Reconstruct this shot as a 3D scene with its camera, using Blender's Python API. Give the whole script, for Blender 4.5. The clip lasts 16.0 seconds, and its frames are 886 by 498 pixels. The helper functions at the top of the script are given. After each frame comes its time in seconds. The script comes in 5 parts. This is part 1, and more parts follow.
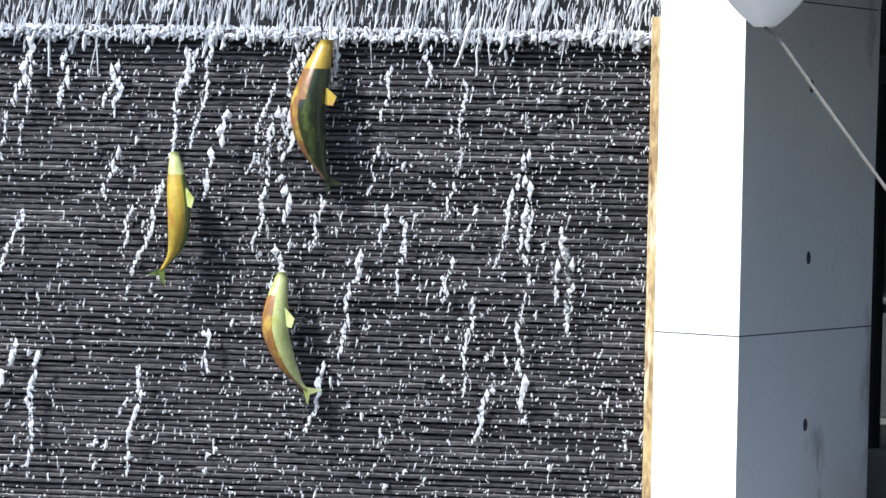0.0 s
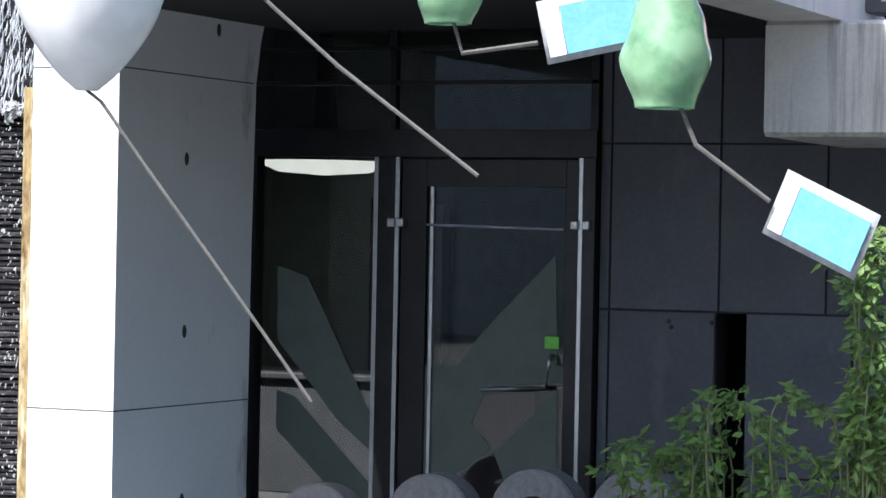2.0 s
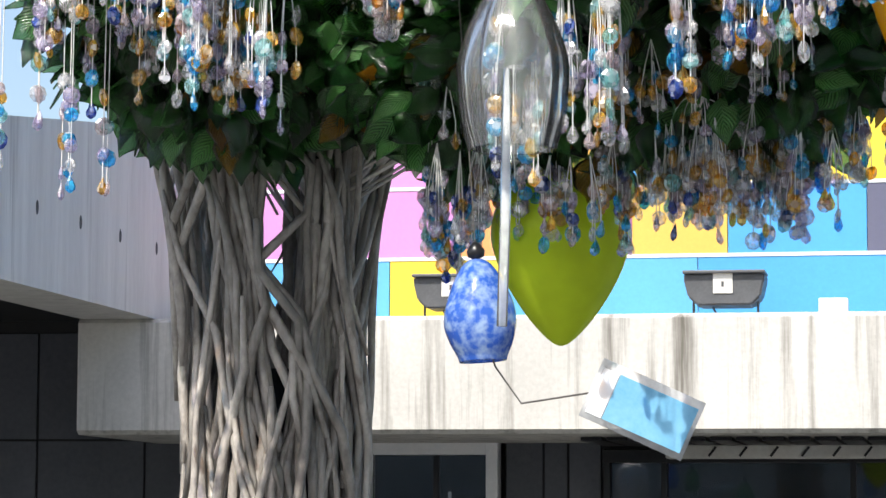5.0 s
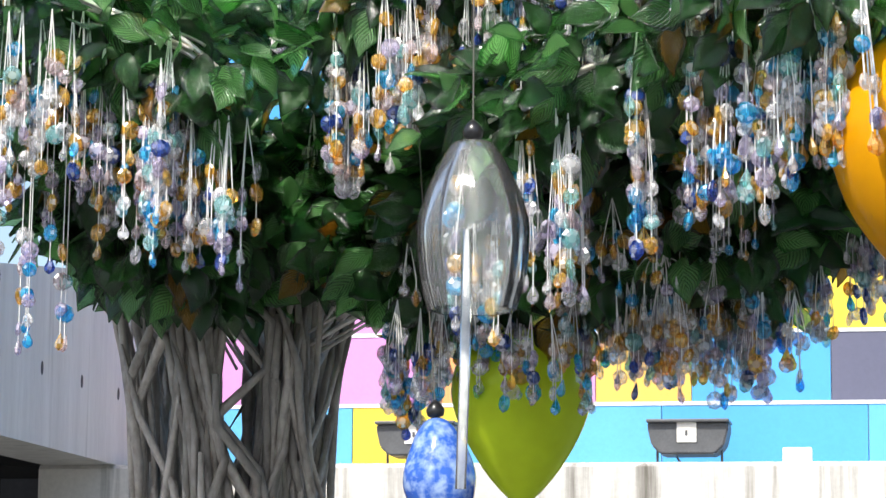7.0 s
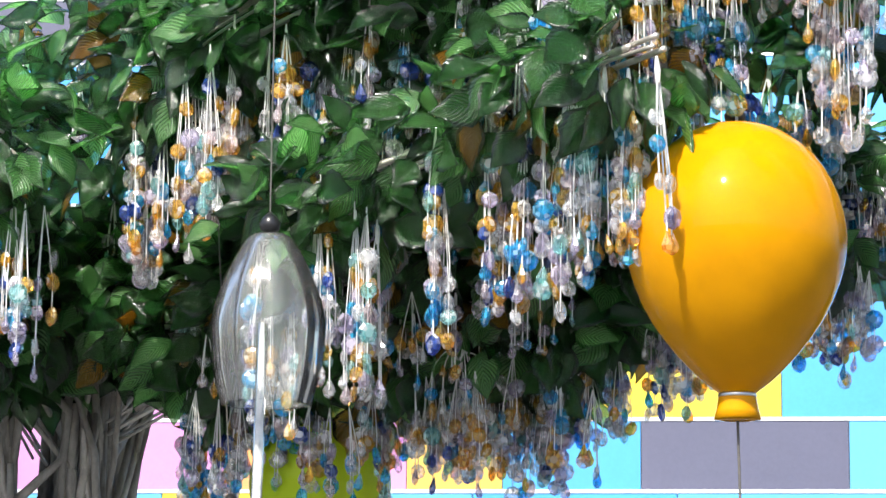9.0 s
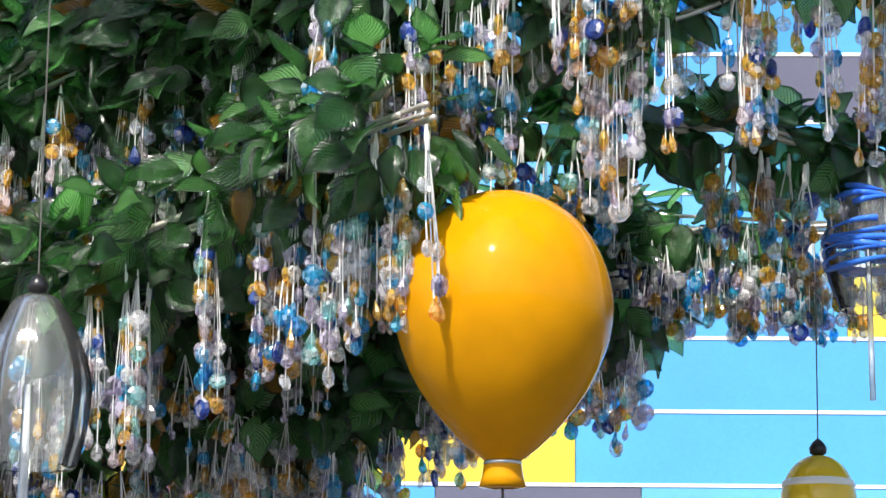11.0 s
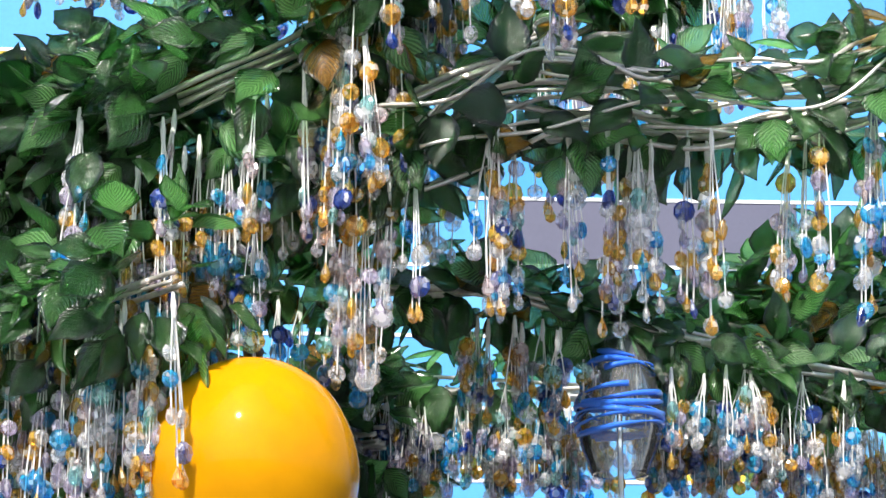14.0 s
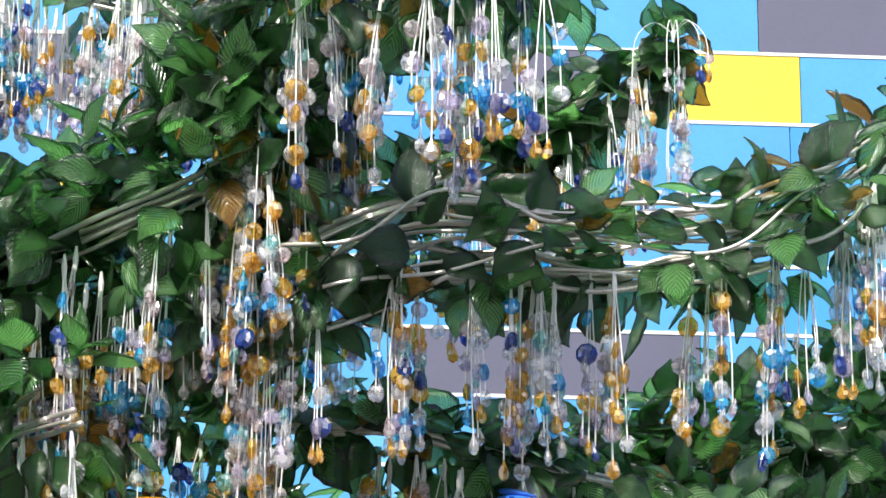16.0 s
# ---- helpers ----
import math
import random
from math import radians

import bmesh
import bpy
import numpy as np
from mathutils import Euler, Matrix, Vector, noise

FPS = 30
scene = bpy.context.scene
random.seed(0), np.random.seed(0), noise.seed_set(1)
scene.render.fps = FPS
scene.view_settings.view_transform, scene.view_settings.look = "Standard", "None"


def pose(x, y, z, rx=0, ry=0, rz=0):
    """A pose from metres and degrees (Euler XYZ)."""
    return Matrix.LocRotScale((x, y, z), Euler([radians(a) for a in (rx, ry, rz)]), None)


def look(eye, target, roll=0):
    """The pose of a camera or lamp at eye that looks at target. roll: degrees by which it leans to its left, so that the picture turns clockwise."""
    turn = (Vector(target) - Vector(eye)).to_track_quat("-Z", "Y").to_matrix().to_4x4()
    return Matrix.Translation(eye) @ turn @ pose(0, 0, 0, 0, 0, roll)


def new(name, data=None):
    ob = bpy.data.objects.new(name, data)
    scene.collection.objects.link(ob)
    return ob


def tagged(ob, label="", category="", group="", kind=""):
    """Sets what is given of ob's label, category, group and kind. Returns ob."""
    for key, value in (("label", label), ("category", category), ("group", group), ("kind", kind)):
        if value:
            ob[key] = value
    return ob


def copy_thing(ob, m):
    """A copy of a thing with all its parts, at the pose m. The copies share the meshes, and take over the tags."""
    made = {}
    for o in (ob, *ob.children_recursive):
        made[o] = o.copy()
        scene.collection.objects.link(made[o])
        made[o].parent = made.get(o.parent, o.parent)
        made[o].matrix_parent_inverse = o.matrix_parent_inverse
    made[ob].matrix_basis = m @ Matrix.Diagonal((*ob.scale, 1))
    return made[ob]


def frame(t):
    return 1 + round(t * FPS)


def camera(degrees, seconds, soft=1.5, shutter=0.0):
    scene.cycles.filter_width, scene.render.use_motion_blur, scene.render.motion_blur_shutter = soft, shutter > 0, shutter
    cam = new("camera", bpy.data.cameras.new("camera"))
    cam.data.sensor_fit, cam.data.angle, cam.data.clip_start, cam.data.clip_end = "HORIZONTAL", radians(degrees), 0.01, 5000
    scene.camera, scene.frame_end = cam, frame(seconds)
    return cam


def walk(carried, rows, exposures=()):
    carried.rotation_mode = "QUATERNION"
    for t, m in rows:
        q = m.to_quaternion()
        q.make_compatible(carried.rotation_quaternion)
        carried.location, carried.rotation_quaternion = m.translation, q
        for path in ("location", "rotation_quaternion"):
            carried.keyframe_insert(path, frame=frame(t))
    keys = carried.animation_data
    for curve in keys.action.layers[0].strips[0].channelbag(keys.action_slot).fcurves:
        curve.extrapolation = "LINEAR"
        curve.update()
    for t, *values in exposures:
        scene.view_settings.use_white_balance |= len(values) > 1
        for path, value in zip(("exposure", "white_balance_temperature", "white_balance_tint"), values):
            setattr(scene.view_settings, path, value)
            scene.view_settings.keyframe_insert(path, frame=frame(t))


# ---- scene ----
cam = camera(18.0, 16.0)
walk(cam, [
    (0.0, pose(-0.000, 0.000, 1.600, 88.110, -1.063, 36.156)),
    (0.5, pose(-0.005, 0.013, 1.602, 88.759, -1.350, 32.854)),
    (1.0, pose(0.008, 0.055, 1.601, 89.548, -1.640, 29.481)),
    (1.5, pose(0.032, 0.127, 1.595, 89.592, -1.439, 26.436)),
    (2.0, pose(0.053, 0.202, 1.588, 89.890, -1.092, 23.980)),
    (2.5, pose(0.052, 0.205, 1.610, 90.536, -1.277, 21.731)),
    (3.0, pose(0.088, 0.210, 1.613, 90.978, -1.624, 19.212)),
    (3.5, pose(0.129, 0.223, 1.626, 91.342, -1.140, 16.418)),
    (4.0, pose(0.149, 0.280, 1.638, 92.085, -0.654, 14.301)),
    (4.5, pose(0.165, 0.281, 1.675, 94.387, -0.009, 12.372)),
    (5.0, pose(0.180, 0.275, 1.692, 95.702, -0.219, 10.646)),
    (7.5, pose(0.185, 0.304, 1.730, 99.049, -0.584, 9.527)),
    (8.0, pose(0.188, 0.307, 1.734, 99.440, -0.751, 8.704)),
    (8.5, pose(0.204, 0.320, 1.739, 99.880, -0.582, 7.685)),
    (9.0, pose(0.218, 0.319, 1.745, 100.310, -0.589, 6.161)),
    (11.5, pose(0.294, 0.314, 1.752, 102.019, -0.640, 1.322)),
    (12.0, pose(0.317, 0.304, 1.767, 102.461, -0.578, 0.392)),
    (12.5, pose(0.349, 0.290, 1.784, 102.908, -0.485, -0.394)),
    (13.0, pose(0.355, 0.280, 1.786, 103.517, -0.353, -1.169)),
    (13.5, pose(0.367, 0.271, 1.793, 103.916, -0.391, -1.396)),
    (14.0, pose(0.369, 0.274, 1.796, 104.337, -0.388, -1.718)),
    (14.5, pose(0.369, 0.276, 1.799, 104.821, -0.362, -1.886)),
    (15.0, pose(0.374, 0.272, 1.817, 105.295, -0.679, -2.399)),
    (15.5, pose(0.373, 0.271, 1.820, 106.046, -0.819, -3.071)),
    (16.0, pose(0.374, 0.276, 1.825, 106.858, -0.475, -3.737)),
], exposures=((0.0, 0.75, 5900, 10), (0.5, 0.55, 5900, 10), (1.5, 0.5, 5900, 10), (2.0, 0.7, 5850, 10), (2.5, 1.0, 5750, 10), (3.0, 1.05, 5800, 10), (3.5, 1.1, 6000, 10), (4.0, 1.0, 6200, 10), (4.5, 0.55, 6400, 10),
                (5.0, 0.45, 6450, 10), (7.5, 0.65, 6400, 10), (9.0, 0.8, 6450, 10), (11.5, 0.45, 6400, 10), (12.0, 0.45, 6400, 10), (13.0, 0.75, 6450, 10), (14.5, 0.55, 6450, 10), (16.0, 0.4, 6450, 10)))

# ---- world, sun ----
SUN_EL, SUN_AZ = radians(49), radians(16)   # azimuth: towards -x from -y
world = bpy.data.worlds.new("world")
scene.world = world
world.use_nodes = True
sky = world.node_tree.nodes.new("ShaderNodeTexSky")
sky.sky_type, sky.sun_disc = "NISHITA", False
sky.sun_elevation, sky.sun_rotation = SUN_EL, math.pi + SUN_AZ
sky.air_density, sky.dust_density = 1.0, 2.5
bg = world.node_tree.nodes["Background"]
bg.inputs[1].default_value = 0.15
world.node_tree.links.new(sky.outputs[0], bg.inputs[0])
sun = new("sun", bpy.data.lights.new("sun", "SUN"))
sun.data.energy, sun.data.angle, sun.data.color = 4.6, radians(0.6), (1.0, 0.95, 0.87)
sdir = Vector((-math.sin(SUN_AZ) * math.cos(SUN_EL), -math.cos(SUN_AZ) * math.cos(SUN_EL), math.sin(SUN_EL)))
sun.matrix_world = look(sdir * 30, (0, 0, 0))

# ---- materials ----
def nodes_of(name):
    m = bpy.data.materials.new(name)
    m.use_nodes = True
    t = m.node_tree
    return m, t, t.nodes["Principled BSDF"]


def add(t, kind, **kw):
    n = t.nodes.new(kind)
    for k, v in kw.items():
        n.inputs[k.replace("_", " ")].default_value = v
    return n


def ramp(t, fac, stops):
    r = t.nodes.new("ShaderNodeValToRGB")
    while len(r.color_ramp.elements) < len(stops):
        r.color_ramp.elements.new(0.5)
    for e, (p, c) in zip(r.color_ramp.elements, stops):
        e.position, e.color = p, (*c, 1) if len(c) == 3 else c
    t.links.new(fac, r.inputs[0])
    return r


def surface(name, dark, light, scale=3.0, fine=60.0, rough=0.7, bump=0.2, stretch=(1, 1, 1), metal=0.0, stain=None, vary=0.0, dist=0.01, spec=0.5):
    """A plain surface: two scales of noise between two colours, optional stains, fine bump."""
    m, t, p = nodes_of(name)
    co = t.nodes.new("ShaderNodeTexCoord")
    mp = t.nodes.new("ShaderNodeMapping")
    mp.inputs["Scale"].default_value = stretch
    t.links.new(co.outputs["Object"], mp.inputs[0])
    n1 = add(t, "ShaderNodeTexNoise", Scale=scale, Detail=6.0, Roughness=0.6)
    n2 = add(t, "ShaderNodeTexNoise", Scale=fine, Detail=4.0, Roughness=0.6)
    for n in (n1, n2):
        t.links.new(mp.outputs[0], n.inputs["Vector"])
    mix = t.nodes.new("ShaderNodeMath")
    mix.operation = "MULTIPLY_ADD"
    mix.inputs[1].default_value = 0.4
    t.links.new(n2.outputs[0], mix.inputs[0])
    half = t.nodes.new("ShaderNodeMath")
    half.operation = "MULTIPLY"
    half.inputs[1].default_value = 0.6
    t.links.new(n1.outputs[0], half.inputs[0])
    t.links.new(half.outputs[0], mix.inputs[2])
    r = ramp(t, mix.outputs[0], [(0.35, dark), (0.65, light)])
    out = r.outputs[0]
    if stain:
        colour, sx, sz, lo, hi = stain
        mp2 = t.nodes.new("ShaderNodeMapping")
        mp2.inputs["Scale"].default_value = (sx, sx, sz)
        t.links.new(co.outputs["Object"], mp2.inputs[0])
        ns = add(t, "ShaderNodeTexNoise", Scale=1.0, Detail=5.0, Roughness=0.65)
        t.links.new(mp2.outputs[0], ns.inputs["Vector"])
        rs = ramp(t, ns.outputs[0], [(lo, (0, 0, 0)), (hi, (1, 1, 1))])
        mx = t.nodes.new("ShaderNodeMixRGB")
        mx.inputs[2].default_value = (*colour, 1)
        t.links.new(rs.outputs[0], mx.inputs[0])
        t.links.new(out, mx.inputs[1])
        out = mx.outputs[0]
    if vary:
        oi = t.nodes.new("ShaderNodeObjectInfo")
        hv = t.nodes.new("ShaderNodeHueSaturation")
        mr = add(t, "ShaderNodeMapRange")
        mr.inputs["To Min"].default_value, mr.inputs["To Max"].default_value = 1 - vary, 1 + vary
        t.links.new(oi.outputs["Random"], mr.inputs[0])
        t.links.new(mr.outputs[0], hv.inputs["Value"])
        t.links.new(out, hv.inputs["Color"])
        out = hv.outputs[0]
    t.links.new(out, p.inputs["Base Color"])
    p.inputs["Roughness"].default_value, p.inputs["Metallic"].default_value = rough, metal
    p.inputs["Specular IOR Level"].default_value = spec
    if bump:
        b = add(t, "ShaderNodeBump", Strength=bump, Distance=dist)
        t.links.new(mix.outputs[0], b.inputs["Height"])
        t.links.new(b.outputs[0], p.inputs["Normal"])
    return m


def glassy(name, colour, rough=0.05, trans=0.6, ior=1.5, vary=0.0, emit=None):
    m, t, p = nodes_of(name)
    n = add(t, "ShaderNodeTexNoise", Scale=14.0, Detail=3.0)
    co = t.nodes.new("ShaderNodeTexCoord")
    t.links.new(co.outputs["Object"], n.inputs["Vector"])
    r = ramp(t, n.outputs[0], [(0.3, tuple(c * 0.85 for c in colour)), (0.7, colour)])
    t.links.new(r.outputs[0], p.inputs["Base Color"])
    p.inputs["Roughness"].default_value = rough
    p.inputs["Transmission Weight"].default_value = trans
    p.inputs["IOR"].default_value = ior
    return m


CONCRETE = surface("concrete", (0.50, 0.49, 0.46), (0.66, 0.65, 0.61), 2.0, 45, 0.85, 0.25, stain=((0.30, 0.28, 0.25), 7.0, 0.5, 0.60, 0.74))
CONCRETE_SMOOTH = surface("smooth_concrete", (0.80, 0.82, 0.83), (0.88, 0.90, 0.91), 1.2, 30, 0.8, 0.12, stain=((0.45, 0.45, 0.45), 2.0, 0.8, 0.6, 0.7))
CONCRETE_BOARD = surface("board_marked_concrete", (0.46, 0.45, 0.44), (0.62, 0.61, 0.59), 1.0, 20, 0.9, 0.35, stretch=(9, 9, 0.5), stain=((0.28, 0.27, 0.26), 9.0, 0.4, 0.58, 0.76))
FASCIA = surface("weathered_fascia_concrete", (0.46, 0.45, 0.42), (0.62, 0.60, 0.56), 1.5, 40, 0.88, 0.3, stain=((0.13, 0.12, 0.10), 11.0, 0.55, 0.51, 0.74))
PANEL = surface("grey_wall_panel", (0.062, 0.067, 0.080), (0.098, 0.104, 0.122), 1.6, 35, 0.7, 0.15, vary=0.12, stain=((0.12, 0.12, 0.13), 3.0, 1.2, 0.60, 0.72))
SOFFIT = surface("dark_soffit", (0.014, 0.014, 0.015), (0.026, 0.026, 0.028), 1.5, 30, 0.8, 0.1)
BLACK = surface("black_void", (0.010, 0.010, 0.011), (0.018, 0.018, 0.02), 3, 40, 0.7, 0.05)
SLATE = surface("wet_slate", (0.018, 0.017, 0.020), (0.080, 0.076, 0.083), 16.0, 90, 0.24, 0.9, stretch=(1, 1, 3), vary=0.45)
SLATE_JOINT = surface("slate_backing", (0.008, 0.008, 0.009), (0.016, 0.015, 0.017), 6, 50, 0.5, 0.3)
RUST = surface("rust_stained_edge", (0.10, 0.045, 0.01), (0.55, 0.42, 0.20), 10.0, 50, 0.6, 0.6, stretch=(1, 1, 0.35), stain=((0.60, 0.54, 0.36), 16, 3, 0.50, 0.62))
GROUND = surface("paving", (0.075, 0.075, 0.073), (0.125, 0.125, 0.12), 0.8, 25, 0.85, 0.2)
METAL = surface("steel", (0.45, 0.45, 0.46), (0.62, 0.62, 0.63), 6, 80, 0.28, 0.05, metal=1.0)
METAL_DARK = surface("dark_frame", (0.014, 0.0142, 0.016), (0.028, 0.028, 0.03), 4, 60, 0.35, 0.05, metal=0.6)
WHITE_FRAME = surface("white_frame_paint", (0.72, 0.73, 0.75), (0.82, 0.82, 0.83), 5, 60, 0.4, 0.05)
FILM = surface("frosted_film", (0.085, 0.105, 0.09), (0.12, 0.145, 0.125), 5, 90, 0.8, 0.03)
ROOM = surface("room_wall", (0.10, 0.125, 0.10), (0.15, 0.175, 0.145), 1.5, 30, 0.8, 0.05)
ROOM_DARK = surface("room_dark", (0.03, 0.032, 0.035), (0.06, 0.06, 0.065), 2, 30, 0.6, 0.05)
RING = surface("aged_ring_concrete", (0.17, 0.17, 0.17), (0.28, 0.28, 0.275), 4, 50, 0.85, 0.3, stain=((0.10, 0.10, 0.09), 5, 3, 0.55, 0.7))
PIPE = surface("red_brown_pipe", (0.24, 0.07, 0.03), (0.36, 0.12, 0.06), 4, 60, 0.45, 0.1)
GREEN_SIGN = surface("green_sign", (0.10, 0.42, 0.03), (0.18, 0.55, 0.06), 9, 60, 0.5, 0.0)
BARK = surface("grey_brown_rod", (0.16, 0.14, 0.12), (0.50, 0.46, 0.41), 14.0, 70, 0.5, 0.9, stretch=(1, 1, 0.5), dist=0.008, vary=0.38)
WIRE = surface("silver_brown_wire", (0.52, 0.47, 0.42), (0.86, 0.83, 0.79), 20, 120, 0.32, 0.3, metal=0.55, dist=0.002)
BLACK_BEAD = surface("black_knob", (0.008, 0.008, 0.009), (0.02, 0.02, 0.022), 20, 80, 0.3, 0.0)
FLOOD = surface("floodlight_body", (0.055, 0.058, 0.062), (0.09, 0.093, 0.10), 8, 80, 0.5, 0.1)
LABEL = surface("light_label", (0.62, 0.60, 0.55), (0.75, 0.73, 0.68), 8, 80, 0.6, 0.0)
CORD = surface("white_cord", (0.68, 0.68, 0.66), (0.84, 0.84, 0.82), 30, 200, 0.5, 0.0)
GREY_CORD = surface("grey_cord", (0.07, 0.066, 0.06), (0.13, 0.12, 0.11), 30, 200, 0.6, 0.0)


# ---- building helpers ----
def part(name, bm, material, parent=None, label="", smooth=False):
    me = bpy.data.meshes.new(name)
    bm.normal_update()
    bm.to_mesh(me)
    bm.free()
    for mm in (material if isinstance(material, (list, tuple)) else [material]):
        me.materials.append(mm)
    if smooth:
        me.polygons.foreach_set("use_smooth", [True] * len(me.polygons))
    ob = new(name, me)
    if parent is not None:
        ob.parent = parent
    if label:
        ob["label"] = label
    return ob


def empty(name, x=0, y=0, z=0):
    ob = new(name)
    ob.matrix_world = pose(x, y, z)
    ob.empty_display_size = 0.05
    return ob


def box(bm, x0, x1, y0, y1, z0, z1, bevel=0.0):
    vs = [bm.verts.new((x, y, z)) for x in (x0, x1) for y in (y0, y1) for z in (z0, z1)]
    fs = [bm.faces.new([vs[i] for i in q]) for q in ((0, 1, 3, 2), (4, 6, 7, 5), (0, 4, 5, 1), (2, 3, 7, 6), (0, 2, 6, 4), (1, 5, 7, 3))]
    if bevel:
        es = list({e for f in fs for e in f.edges})
        bmesh.ops.bevel(bm, geom=es, offset=bevel, segments=2, affect="EDGES", profile=0.5)
    return bm


def boxed(name, dims, material, parent=None, label="", bevel=0.0):
    return part(name, box(bmesh.new(), *dims, bevel=bevel), material, parent, label)


def extrude_profile(bm, pts, axis, a, b):
    """A prism: a closed outline of (u, v) points carried from a to b along an axis."""
    def at(u, v, w):
        return {"x": (w, u, v), "y": (u, w, v), "z": (u, v, w)}[axis]
    lo = [bm.verts.new(at(u, v, a)) for u, v in pts]
    hi = [bm.verts.new(at(u, v, b)) for u, v in pts]
    bm.faces.new(lo)
    bm.faces.new(hi[::-1])
    n = len(pts)
    for i in range(n):
        bm.faces.new((lo[i], hi[i], hi[(i + 1) % n], lo[(i + 1) % n]))
    bmesh.ops.recalc_face_normals(bm, faces=bm.faces)
    return bm


def lathe(bm, profile, seg=24, wobble=0.0, cap=True):
    """A turned form round z from (radius, z) pairs."""
    rings = []
    for r, z in profile:
        rings.append([bm.verts.new(((r * (1 + wobble * math.sin(3 * a + z * 20))) * math.cos(a), r * math.sin(a), z)) for a in (2 * math.pi * i / seg for i in range(seg))])
    for p, q in zip(rings, rings[1:]):
        for i in range(seg):
            bm.faces.new((p[i], p[(i + 1) % seg], q[(i + 1) % seg], q[i]))
    if cap:
        for ring in (rings[0], rings[-1]):
            bm.faces.new(ring)
    bmesh.ops.recalc_face_normals(bm, faces=bm.faces)
    return bm


def tube(bm, pts, radii, seg=6):
    """A tube along a polyline."""
    pts = [Vector(p) for p in pts]
    if not hasattr(radii, "__len__"):
        radii = [radii] * len(pts)
    rings = []
    ref = Vector((0.31, 0.17, 0.93))
    for i, p in enumerate(pts):
        d = (pts[min(i + 1, len(pts) - 1)] - pts[max(i - 1, 0)]).normalized()
        u = d.cross(ref)
        u = u.normalized() if u.length > 1e-4 else Vector((1, 0, 0))
        v = d.cross(u)
        rings.append([bm.verts.new(p + (u * math.cos(a) + v * math.sin(a)) * radii[i]) for a in (2 * math.pi * k / seg for k in range(seg))])
    for p, q in zip(rings, rings[1:]):
        for i in range(seg):
            bm.faces.new((p[i], q[i], q[(i + 1) % seg], p[(i + 1) % seg]))
    bm.faces.new(rings[0])
    bm.faces.new(rings[-1][::-1])
    return bm


def spline(ctrl, n):
    """n points of a smooth curve through the control points."""
    c = [Vector(p) for p in ctrl]
    c = [c[0] * 2 - c[1]] + c + [c[-1] * 2 - c[-2]]
    out = []
    for k in range(n):
        s = k / (n - 1) * (len(c) - 3)
        i = min(int(s), len(c) - 4)
        u = s - i
        a, b, d, e = c[i:i + 4]
        out.append(0.5 * ((2 * b) + (d - a) * u + (2 * a - 5 * b + 4 * d - e) * u * u + (3 * b - a - 3 * d + e) * u ** 3))
    return out


rng = random.Random(7)

# ---- setting: ground, entrance, walls ----
bm = bmesh.new()
bmesh.ops.create_grid(bm, x_segments=1, y_segments=1, size=400)
ground = part("ground", bm, GROUND)
ground.location = (0, 0, -0.45)
tagged(ground, "grey concrete paving of the courtyard", "ground", kind="structure")
tagged(boxed("floor", (-9.1, 8, 13.98, 18.6, -0.45, 0.0), GROUND), "raised concrete floor of the entrance", "floor", kind="structure")

# column wall with tie holes and its swept upper back edge
bm = bmesh.new()
extrude_profile(bm, [(12.277, -0.45), (13.70, -0.45), (13.715, 1.6), (13.735, 2.44), (13.78, 2.66), (13.86, 2.88), (14.0, 3.1), (14.16, 3.3), (14.16, 3.9), (12.277, 3.9)], "x", -7.60, -7.1)
col = tagged(part("wall_column", bm, CONCRETE_SMOOTH), "pale smooth concrete pier wall with tie holes beside the waterfall", "wall", kind="structure")
HOLE = surface("tie_hole", (0.03, 0.03, 0.035), (0.07, 0.07, 0.075), 30, 90, 0.9, 0.0)
tie_bm = lathe(bmesh.new(), [(0.022, -0.004), (0.022, 0.0), (0.020, 0.002), (0.001, 0.0024)], 14)
tie = part("tie_hole", tie_bm, HOLE, col)
tie.matrix_local = pose(-7.0995, 12.976, 2.004, 0, 90, 0) @ Matrix.Diagonal((1.6, 1, 1, 1))
for y, z in ((12.985, 1.105), (12.99, 0.225), (13.30, 2.70), (12.96, 2.90)):
    t2 = new("tie_hole", tie.data)
    t2.parent = col
    t2.matrix_local = pose(-7.0995, y, z, 0, 90, 0) @ Matrix.Diagonal((1.6, 1, 1, 1))
for z in (2.44, 0.72):
    boxed("panel_joint", (-7.105, -7.0985, 12.277, 13.70, z - 0.003, z + 0.003), HOLE, col)
    boxed("panel_joint", (-7.60, -7.1, 12.2755, 12.28, z - 0.003, z + 0.003), HOLE, col)
hook = tube(bmesh.new(), spline([(-7.1, 13.122, 2.849), (-7.05, 13.092, 2.849), (-7.04, 13.072, 2.799), (-7.08, 13.092, 2.759)], 9), 0.006, 6)
part("hook", hook, RUST, col, "small rusty wire hook")
boxed("rust_strip", (-7.66, -7.60, 12.285, 12.6, -0.45, 2.34), RUST, col, "brown rust-stained edge beside the wet slate")

